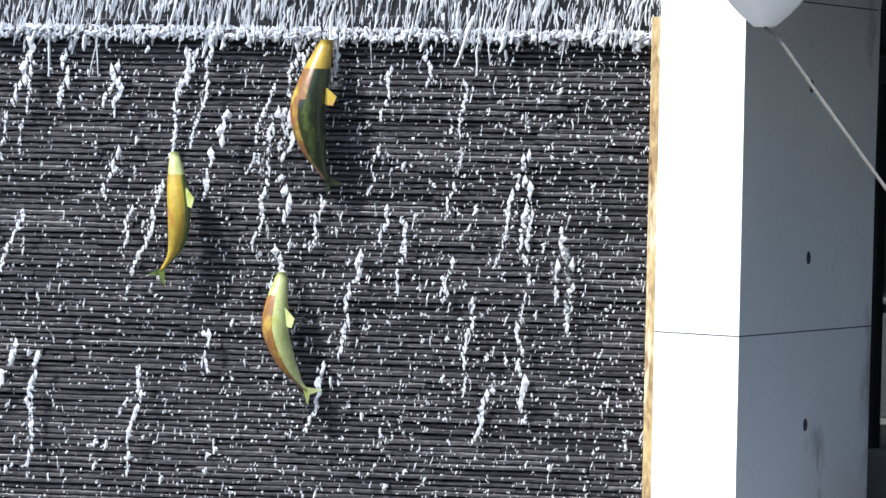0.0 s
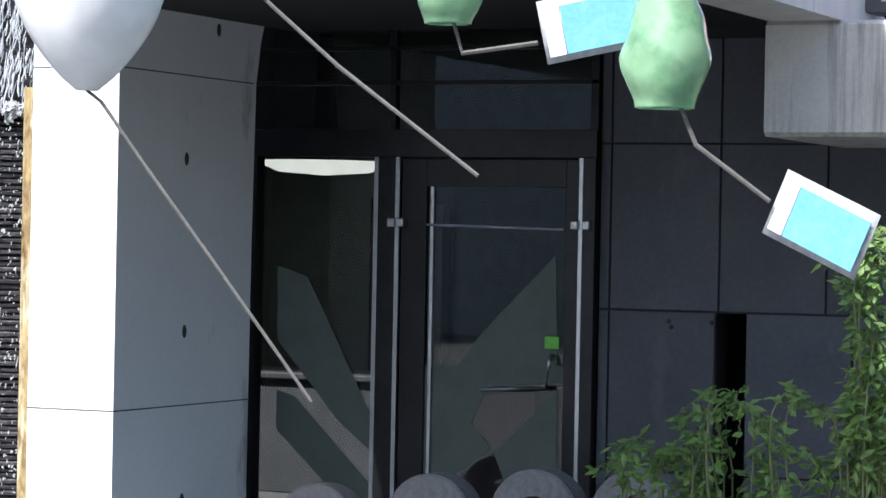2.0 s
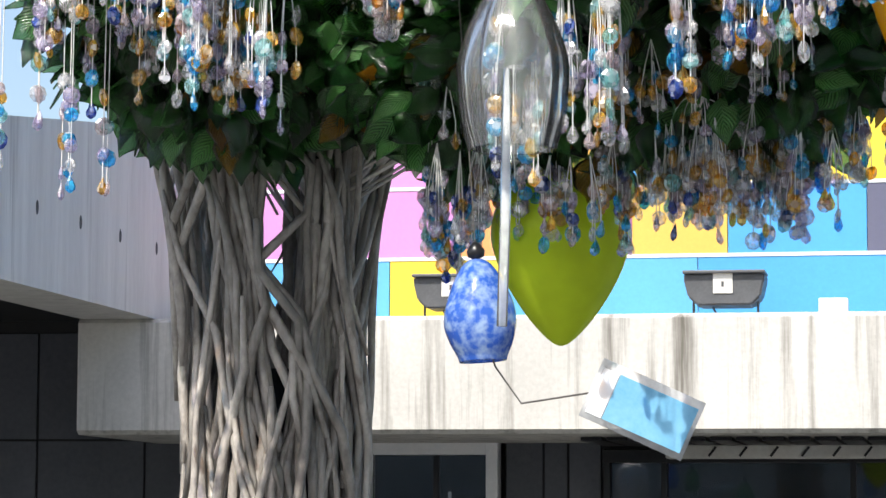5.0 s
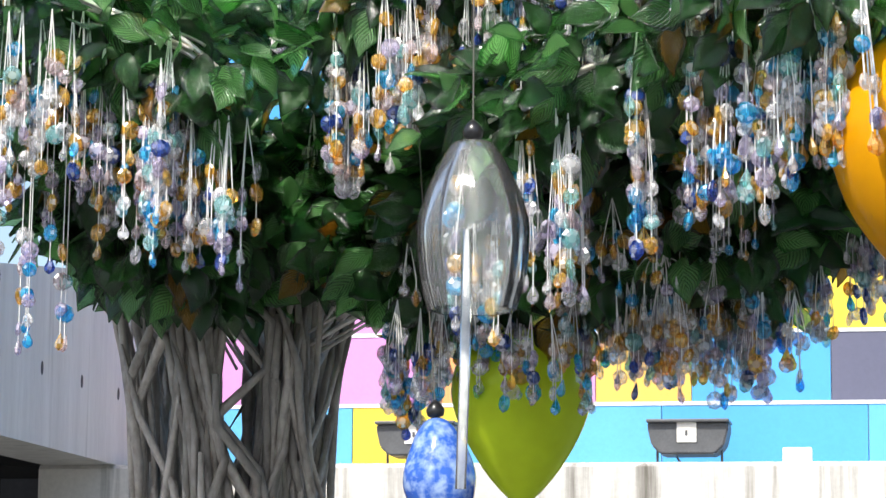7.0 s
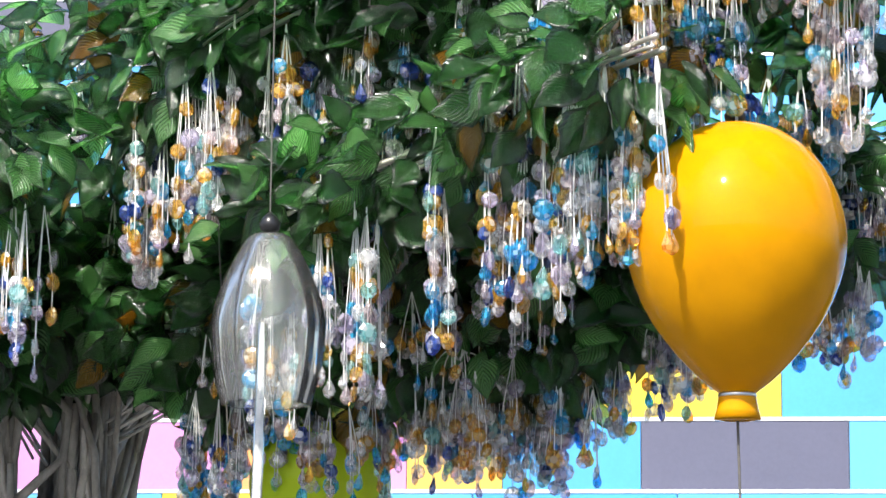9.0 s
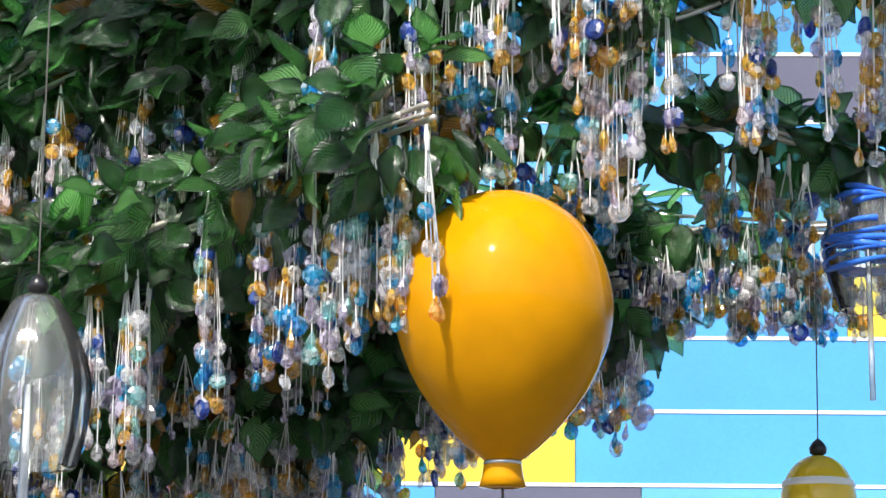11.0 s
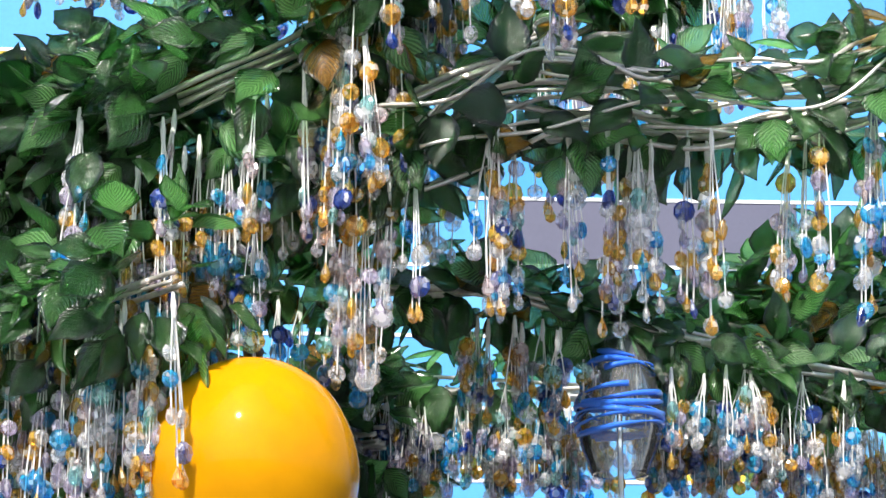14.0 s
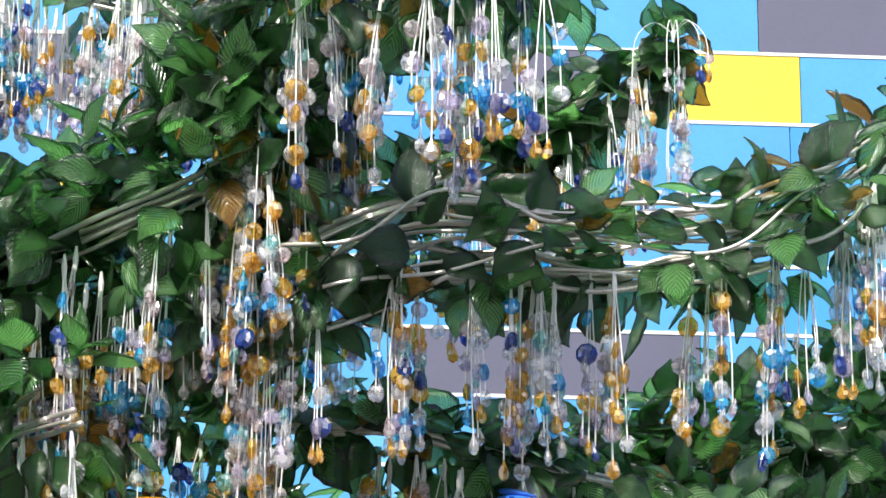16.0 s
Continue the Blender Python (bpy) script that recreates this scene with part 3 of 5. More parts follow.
# ---- waterfall of wet slate ----
WF = pose(-7.62, 12.68, 0, 0, 0, 28)
wf = new("wall_waterfall")
wf.matrix_world = WF
tagged(wf, "dark wet slate waterfall wall with thin courses and falling water", "wall", kind="structure")
boxed("backing", (-6.2, 0.02, 0.05, 0.4, -0.5, 3.6), SLATE_JOINT, wf)
boxed("lip", (-6.2, 0.0, -0.06, 0.05, 2.215, 2.262), SLATE, wf, "pale wet stone lip under the upper fall", bevel=0.01)
stone_meshes = []
for k in range(12):
    bm = bmesh.new()
    hgt = rng.uniform(0.021, 0.026)
    cut = 9
    rows_v = []
    wav = [rng.uniform(-0.004, 0.004) for _ in range(cut + 1)]
    lift = [rng.uniform(-0.0016, 0.0016) for _ in range(cut + 1)]
    slope = rng.uniform(0.003, 0.020)
    for i in range(cut + 1):
        x, dy, dz = i / cut - 0.5, wav[i], lift[i]
        rows_v.append([bm.verts.new(q) for q in ((x, 0.05, 0), (x, -0.012 + dy, 0.001 + dz), (x, -0.014 + dy, hgt * 0.62 + dz), (x, -0.014 + slope + dy, hgt + dz), (x, 0.05, hgt))])
    for p, q in zip(rows_v, rows_v[1:]):
        for j in range(4):
            bm.faces.new((p[j], p[j + 1], q[j + 1], q[j]))
    for r0 in (rows_v[0], rows_v[-1]):
        bm.faces.new(r0)
    bmesh.ops.recalc_face_normals(bm, faces=bm.faces)
    me = bpy.data.meshes.new("slate")
    bm.to_mesh(me)
    bm.free()
    me.materials.append(SLATE)
    stone_meshes.append(me)
stone_data = [([v.co.copy() for v in me.vertices], [tuple(p.vertices) for p in me.polygons]) for me in stone_meshes]
z, RV, RF = -0.46, [], []
while z < 3.3:
    if 2.19 < z < 2.26:
        z = 2.264
    x = 0.0
    while x > -5.9:
        w = rng.uniform(0.22, 0.95)
        k = rng.randrange(12)
        m = Matrix.Translation((x - w / 2, rng.uniform(0.0, 0.022) + (0.05 if z > 2.26 else 0), z)) @ Matrix.Diagonal((w - 0.004, 1, 1, 1))
        if x > -1.9 and z < 2.2 and 0.0 < z:
            o = new("slate", stone_meshes[k])
            o.parent = wf
            o.matrix_local = m
        else:
            b0 = len(RV)
            RV += [tuple(m @ v) for v in stone_data[k][0]]
            RF += [tuple(b0 + i for i in f) for f in stone_data[k][1]]
        x -= w
    z += 0.0305
me = bpy.data.meshes.new("slate_courses")
me.from_pydata(RV, [], RF)
me.materials.append(SLATE)
rest_slate = new("slate_courses", me)
rest_slate.parent = wf
tagged(rest_slate, "thin wet slate courses further along", kind="stuff")

WATER = surface("white_water", (0.62, 0.65, 0.68), (0.85, 0.87, 0.90), 30, 150, 0.25, 0.1)
WATER.node_tree.nodes["Principled BSDF"].inputs["Transmission Weight"].default_value = 0.3
def streaks(name, n, area, size, label, fat=1.0):
    """Falling water as small uneven strands and drops in front of the stone."""
    verts, faces = [], []
    x0, x1, z0, z1, power = area
    r2 = random.Random(len(name) * 7 + n)
    for i in range(n):
        x = x0 + (x1 - x0) * r2.random() ** power
        z = r2.uniform(z0, z1)
        y = r2.uniform(-0.09, -0.02)
        ln = r2.uniform(*size) * (2.6 if r2.random() < 0.06 else 1)
        w = (0.0018 + 0.0055 * r2.random() ** 3) * (1.4 if ln > size[1] else 1) * fat
        lean = r2.uniform(-0.35, 0.1)
        seg = 4
        b = len(verts)
        for s in range(seg + 1):
            f = s / seg
            ww = w * (0.25 + math.sin(math.pi * (0.1 + 0.8 * f))) * r2.uniform(0.5, 1.3)
            cx, cz = x + lean * ln * f + r2.uniform(-1, 1) * w * 0.8, z - ln * f
            verts += [(cx - ww, y, cz), (cx, y - ww, cz), (cx + ww, y, cz), (cx, y + ww, cz)]
        for s in range(seg):
            for k in range(4):
                p, q = b + s * 4 + k, b + s * 4 + (k + 1) % 4
                faces.append((p, q, q + 4, p + 4))
        faces += [(b, b + 3, b + 2, b + 1), (b + seg * 4, b + seg * 4 + 1, b + seg * 4 + 2, b + seg * 4 + 3)]
    me = bpy.data.meshes.new(name)
    me.from_pydata(verts, [], faces)
    me.materials.append(WATER)
    o = new(name, me)
    o.matrix_world = WF
    return tagged(o, label, "water", kind="stuff")
streaks("falling_water", 7600, (-5.6, -0.03, -0.4, 2.2, 0.66), (0.004, 0.024), "white drops of water over dark slate", 1.0)
streaks("water_curtain", 6500, (-5.8, -0.02, 2.27, 3.2, 1.0), (0.04, 0.12), "dense white water falling above the stone lip")
streaks("water_foam", 3800, (-5.8, -0.05, 2.225, 2.285, 1.3), (0.012, 0.035), "white foam along the stone lip", 2.0)


def water_chains(n, seed):
    """Broken ropes of white water: leaning chains of lumps that thin out downwards, with spray beside them."""
    r = random.Random(seed)
    V, F = [], []
    def lump(x, y, z, rx, rz):
        b = len(V)
        top, low = len(V), len(V) + 1
        V.extend([(x + r.uniform(-.3, .3) * rx, y, z + rz), (x + r.uniform(-.3, .3) * rx, y, z - rz)])
        for k in range(5):
            a = 2 * math.pi * k / 5 + r.random()
            q = r.uniform(0.6, 1.25)
            V.append((x + rx * q * math.cos(a), y + rx * 0.7 * math.sin(a), z + r.uniform(-0.3, 0.3) * rz))
        for k in range(5):
            i, j = b + 2 + k, b + 2 + (k + 1) % 5
            F.extend([(top, i, j), (low, j, i)])
    for c in range(n):
        x, z = -0.5 - 4.6 * r.random() ** 0.8, 0.35 + 1.85 * (1 - r.random() ** 1.7)
        lean, ln, fat = r.uniform(-0.42, 0.02), r.uniform(0.18, 0.62), r.uniform(0.55, 1.25)
        y = r.uniform(-0.10, -0.04)
        f, wob = 0.0, r.uniform(0, 6)
        while f < 1:
            size = fat * (0.0175 * (1 - 0.65 * f) * r.uniform(0.35, 1.2) + 0.002)
            px = x + lean * ln * f + 0.012 * math.sin(9 * f + wob) + r.uniform(-1, 1) * size
            lump(px, y, z - ln * f, size, size * r.uniform(1.0, 2.6))
            if r.random() < 0.7:
                lump(px + r.gauss(0, 0.028), y - 0.02, z - ln * f + r.gauss(0, 0.02), r.uniform(0.0015, 0.005), r.uniform(0.003, 0.009))
            f += r.uniform(0.5, 1.5) * size * 1.4 / ln + (r.uniform(0.03, 0.1) if r.random() < 0.08 else 0)
    me = bpy.data.meshes.new("water_ropes")
    me.from_pydata(V, [], F)
    me.materials.append(WATER)
    o = new("water_ropes", me)
    o.matrix_world = WF
    tagged(o, "broken white ropes and spray of falling water", "water", kind="stuff")
water_chains(84, 12)

# climbing ornaments with two-tone glazes
def glaze(name, c, spot):
    return surface(name, tuple(v * 0.55 for v in c), c, 9, 60, 0.28, 0.25, stain=(spot, 14, 6, 0.52, 0.66))
OCHRE = glaze("ochre_glaze", (0.46, 0.33, 0.04), (0.30, 0.12, 0.03))
BROWN = glaze("red_brown_glaze", (0.26, 0.12, 0.035), (0.40, 0.30, 0.05))
OLIVE = glaze("olive_green_glaze", (0.12, 0.17, 0.03), (0.02, 0.03, 0.012))
DEEP = glaze("black_green_glaze", (0.022, 0.032, 0.012), (0.07, 0.10, 0.02))
PALE_LIME = glaze("pale_lime_glaze", (0.52, 0.58, 0.24), (0.30, 0.34, 0.06))


def climber(pts, width, mats, seam, label):
    """A curved body, glazed in two halves that meet along a seam, with mouth, fins and a forked end."""
    path = spline(pts, 25)
    bm = bmesh.new()
    n, seg = len(path), 16
    rings = []
    for i, p in enumerate(path):
        f = i / (n - 1)
        wd = width * (0.10 + 0.90 * math.sin(math.pi * min(1, 0.06 + 1.02 * f)) ** 0.8) if f < 0.86 else width * (0.34 - 0.9 * (f - 0.86))
        rings.append([bm.verts.new(p + Vector((wd * math.cos(a), -wd * 1.05 * math.sin(a), 0))) for a in (2 * math.pi * k / seg for k in range(seg))])
    for i, (p, q) in enumerate(zip(rings, rings[1:])):
        f = i / (n - 1)
        for k in range(seg):
            face = bm.faces.new((p[k], p[(k + 1) % seg], q[(k + 1) % seg], q[k]))
            a = 2 * math.pi * (k + 0.5) / seg
            face.material_index = 2 if f < 0.13 else 1 if math.cos(a) > seam + 0.1 * math.sin(7 * f) else 0
    bm.faces.new(rings[0]).material_index = 2
    bm.faces.new(rings[-1])
    body = part("climbing_ornament", bm, mats, None, "", True)
    body.matrix_world = WF
    def fin(name, quad, mat):
        fb = bmesh.new()
        lo = [fb.verts.new(Vector(q)) for q in quad]
        hi = [fb.verts.new(Vector(q) + Vector((0, -0.012, 0))) for q in quad]
        fb.faces.new(lo)
        fb.faces.new(hi[::-1])
        for k in range(len(quad)):
            fb.faces.new((lo[k], hi[k], hi[(k + 1) % len(quad)], lo[(k + 1) % len(quad)]))
        bmesh.ops.recalc_face_normals(fb, faces=fb.faces)
        part(name, fb, mat, body)
    e, d = path[-1], (path[-1] - path[-4]).normalized()
    sd = Vector((-d.z, 0, d.x))
    fin("tail_fin", [e - d * 0.03, e + d * 0.06 + sd * 0.07, e + d * 0.03, e + d * 0.07 - sd * 0.05], mats[1])
    g = path[8]
    fin("side_fin", [g + Vector((width * 0.8, -0.02, 0.05)), g + Vector((width * 1.55, -0.03, -0.01)), g + Vector((width * 1.35, -0.03, -0.06)), g + Vector((width * 0.8, -0.02, -0.05))], mats[2])
    return tagged(body, label, "ornament", "ornaments on the waterfall")
climber([(-1.955, -0.14, 2.21), (-2.02, -0.17, 1.98), (-2.045, -0.18, 1.80), (-2.01, -0.15, 1.60), (-1.94, -0.12, 1.46)], 0.096, [BROWN, DEEP, OCHRE], -0.25, "red-brown and black-green glazed climbing ornament on wet slate")
climber([(-2.775, -0.14, 1.60), (-2.75, -0.17, 1.42), (-2.735, -0.18, 1.25), (-2.76, -0.15, 1.08), (-2.84, -0.12, 0.96)], 0.062, [OCHRE, OLIVE, PALE_LIME], 0.72, "yellow-ochre glazed climbing ornament on wet slate")
climber([(-2.175, -0.14, 0.97), (-2.20, -0.17, 0.79), (-2.195, -0.18, 0.63), (-2.12, -0.15, 0.44), (-2.04, -0.12, 0.34)], 0.072, [BROWN, PALE_LIME, PALE_LIME], 0.05, "brown and pale green climbing ornament on wet slate")

# ---- the tree: trunk of woven rods, limbs of twisted wire, glass leaves ----
tree = tagged(empty("tree_sculpture", -1.16, 5.6, -0.45), "artificial tree of woven grey rods with green glass leaves", "tree")
INV = tree.matrix_world.inverted()


def under(ob, parent):
    ob.parent = parent
    ob.matrix_parent_inverse = INV
    return ob


TX, TY = -1.16, 5.6
trunk = empty("trunk")
under(trunk, tree)
def trunk_radius(z):
    return 0.168 - 0.010 * math.sin((z + 0.45) * 1.7) + 0.085 * max(0, (z - 2.08) / 0.5) ** 1.5 + 0.10 * max(0, (0.1 - z) / 0.55) ** 2
for k in range(295):
    a = 2 * math.pi * k / 295 * 5 + rng.uniform(-0.2, 0.2)
    if k % 4 == 0:
        z0, z1 = -0.45, 2.62
    else:
        z0 = rng.uniform(-0.45, 2.1)
        z1 = min(2.62, z0 + rng.uniform(0.45, 1.15))
    inner = 0.84 if k % 4 == 0 else rng.uniform(0.93, 1.04)
    drift = rng.choice((-1, 1)) * rng.uniform(0.3, 2.6) * (0.6 if k % 4 == 0 else 1.0)
    n = max(7, int((z1 - z0) * 9))
    pts = []
    ph = rng.uniform(0, 6)
    for i in range(n):
        z = z0 + (z1 - z0) * i / (n - 1)
        rr = trunk_radius(z) * inner + 0.012 * math.sin(7 * z + ph)
        aa = a + drift * (z - z0) * 0.7 + 0.10 * math.sin(4.3 * z + ph) + rng.uniform(-0.10, 0.10)
        stem = round((aa - 0.35) / (math.pi / 3)) * math.pi / 3 + 0.35
        aa += (stem - aa) * 0.38 * max(0.0, min(1.0, (z - 1.85) / 0.35))
        pts.append((TX + rr * math.cos(aa), TY + rr * math.sin(aa), z))
    thick = rng.uniform(0.0060, 0.0108)
    bm = tube(bmesh.new(), pts, [thick * rng.uniform(0.8, 1.15) * (0.55 if i in (0, n - 1) else 1) for i in range(n)], 7)
    o = part("rod", bm, BARK, None, "", True)
    o.parent = trunk
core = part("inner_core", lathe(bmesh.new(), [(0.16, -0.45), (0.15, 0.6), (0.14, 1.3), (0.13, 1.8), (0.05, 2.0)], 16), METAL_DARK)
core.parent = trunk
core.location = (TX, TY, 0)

LIMB_LINES = [
    ("limb_a", 0.110, [(-1.20, 5.55, 2.38), (-1.28, 5.40, 2.52), (-1.37, 5.20, 2.60), (-1.40, 5.00, 2.78)]),
    ("limb_b", 0.170, [(-1.10, 5.55, 2.32), (-1.18, 5.30, 2.54), (-1.24, 5.10, 2.71), (-1.30, 5.00, 2.93)]),
    ("limb_c", 0.300, [(-1.14, 5.60, 2.37), (-1.07, 5.50, 2.62), (-0.93, 5.40, 2.87), (-0.76, 5.30, 3.17), (-0.52, 5.20, 3.37)]),
    ("limb_d", 0.150, [(-1.04, 5.55, 2.35), (-0.71, 5.40, 2.49), (-0.35, 5.30, 2.59), (-0.10, 5.25, 2.58), (-0.01, 5.20, 2.60), (0.29, 5.20, 2.69), (0.40, 5.15, 2.70)]),
    ("limb_e", 0.280, [(-1.05, 5.60, 2.37), (-0.77, 5.40, 2.60), (-0.40, 5.20, 2.70), (-0.14, 5.00, 2.79), (-0.22, 4.80, 2.90), (-0.02, 4.60, 2.94)]),
    ("limb_f", 0.150, [(-0.21, 4.70, 2.92), (-0.06, 4.45, 3.02), (0.11, 4.30, 3.06), (0.30, 4.30, 3.16), (0.35, 4.30, 3.30), (0.41, 4.30, 3.44), (0.46, 4.30, 3.59)]),
    ("limb_g", 0.160, [(-0.49, 5.10, 2.77), (-0.27, 4.90, 2.92), (-0.27, 4.70, 2.97), (-0.12, 4.60, 3.02), (0.03, 4.50, 2.97), (0.17, 4.40, 3.00)]),
    ("limb_h", 0.085, [(0.28, 4.36, 2.94), (0.40, 4.30, 2.97), (0.60, 4.28, 3.05), (0.81, 4.28, 3.035), (1.02, 4.28, 3.055), (1.18, 4.30, 3.11), (1.32, 4.35, 3.22), (1.51, 4.40, 3.33)]),
    ("limb_i", 0.090, [(-0.04, 4.85, 2.93), (0.19, 4.90, 2.93), (0.39, 4.90, 2.91), (0.58, 4.90, 2.90), (0.75, 4.92, 2.86), (0.97, 4.98, 2.83), (1.14, 5.05, 2.80), (1.40, 5.20, 2.80)]),
    ("limb_j", 0.170, [(0.97, 5.60, 2.90), (1.11, 5.60, 2.96), (1.24, 5.60, 3.02), (1.44, 5.60, 3.07), (1.67, 5.60, 3.14)]),
    ("limb_k", 0.075, [(0.44, 4.50, 3.12), (0.60, 4.65, 3.25), (0.715, 4.70, 3.32), (0.82, 4.70, 3.385), (0.905, 4.70, 3.44), (1.00, 4.70, 3.52), (1.06, 4.70, 3.52)]),
    ("limb_l", 0.100, [(-0.32, 5.20, 3.85), (-0.05, 5.20, 3.82), (0.16, 5.15, 3.77), (0.39, 5.00, 3.79), (0.57, 4.80, 3.75)]),
    ("limb_m", 0.100, [(0.42, 4.10, 3.42), (0.53, 3.95, 3.37), (0.65, 3.90, 3.35), (0.77, 3.90, 3.37)]),
    ("limb_n", 0.130, [(-1.35, 4.80, 2.90), (-1.19, 4.75, 2.85), (-1.04, 4.75, 2.77), (-0.95, 4.80, 2.69)]),
    ("limb_o", 0.120, [(-0.57, 4.70, 2.56), (-0.40, 4.60, 2.63), (-0.19, 4.55, 2.71), (-0.04, 4.35, 2.74), (0.10, 4.16, 2.745)]),
    ("limb_p", 0.130, [(-0.81, 4.90, 2.88), (-0.53, 4.70, 2.96), (-0.24, 4.60, 3.02), (0.00, 4.50, 3.08)]),
    ("limb_q", 0.200, [(-1.12, 5.50, 2.49), (-0.75, 5.30, 2.54), (-0.37, 5.20, 2.53), (-0.02, 5.20, 2.56)]),
    ("limb_s", 0.070, [(0.29, 5.20, 2.79), (0.44, 5.25, 2.81), (0.65, 5.30, 2.82), (0.91, 5.30, 2.81), (1.18, 5.30, 2.79), (1.42, 5.30, 2.77)]),
    # unseen limb above the view, added to cast shade on the crown below
    ("limb_t", 0.300, [(-0.78, 5.25, 3.52), (-0.62, 4.60, 3.74), (-0.46, 4.15, 3.84), (-0.28, 3.90, 3.88)]),
    ("limb_r", 0.080, [(-1.22, 5.50, 2.62), (-1.40, 5.20, 2.95), (-1.65, 5.00, 3.08), (-2.08, 4.97, 3.13), (-2.30, 4.64, 3.13), (-2.62, 4.60, 3.10), (-2.85, 4.50, 3.05)]),
]
# (wires, bundle radius, leaves per metre, tassels per metre, tassel drop)
STYLE = {
    "limb_a": (10, 0.04, 700, 34), "limb_b": (12, 0.05, 1000, 46), "limb_c": (12, 0.05, 1000, 16), "limb_d": (12, 0.04, 900, 72),
    "limb_e": (12, 0.05, 1000, 22), "limb_f": (6, 0.04, 680, 44), "limb_g": (10, 0.05, 700, 40), "limb_h": (22, 0.085, 260, 28),
    "limb_i": (7, 0.03, 260, 34), "limb_j": (10, 0.05, 1200, 16), "limb_k": (9, 0.025, 290, 30), "limb_l": (8, 0.03, 110, 95),
    "limb_m": (8, 0.03, 260, 34), "limb_n": (5, 0.03, 560, 66), "limb_o": (5, 0.025, 420, 40), "limb_p": (10, 0.04, 800, 62), "limb_q": (10, 0.04, 900, 58), "limb_r": (8, 0.03, 260, 0), "limb_t": (10, 0.05, 700, 0), "limb_s": (6, 0.025, 150, 130),
}

# glass leaf template: folded along the midrib, both faces, a serrated edge
def leaf_template(seed):
    r = random.Random(seed)
    rows = 9
    wid = [0.07, 0.56, 0.90, 1.0, 0.96, 0.80, 0.55, 0.26, 0.02]
    curl, fold = r.uniform(0.10, 0.30), r.uniform(0.16, 0.36)
    top, uv = [], []
    for i in range(rows):
        f = i / (rows - 1)
        for s in (-1, -0.5, 0, 0.5, 1):
            w = 0.36 * wid[i] * s * (1 + (0.05 if i % 2 else -0.04) * abs(s))
            z = -curl * f * f + fold * abs(w) - 0.30 * w * w + 0.03 * math.sin(6 * f + seed)
            top.append((w, f, z))
            uv.append((0.5 + s * 0.5, f))
    n = len(top)
    verts = top + [(x, y, z - (0.035 if 0 < i % 5 < 4 else 0.012)) for i, (x, y, z) in enumerate(top)]
    faces = []
    for i in range(rows - 1):
        for c in range(4):
            a = i * 5 + c
            faces.append((a, a + 1, a + 6, a + 5))
            faces.append((n + a, n + a + 5, n + a + 6, n + a + 1))
    for i in range(rows - 1):
        for c, d in ((i * 5, i * 5 + 5), (i * 5 + 9, i * 5 + 4)):
            faces.append((c, d, n + d, n + c))
    return np.array(verts), np.array(faces), np.array(uv + uv)


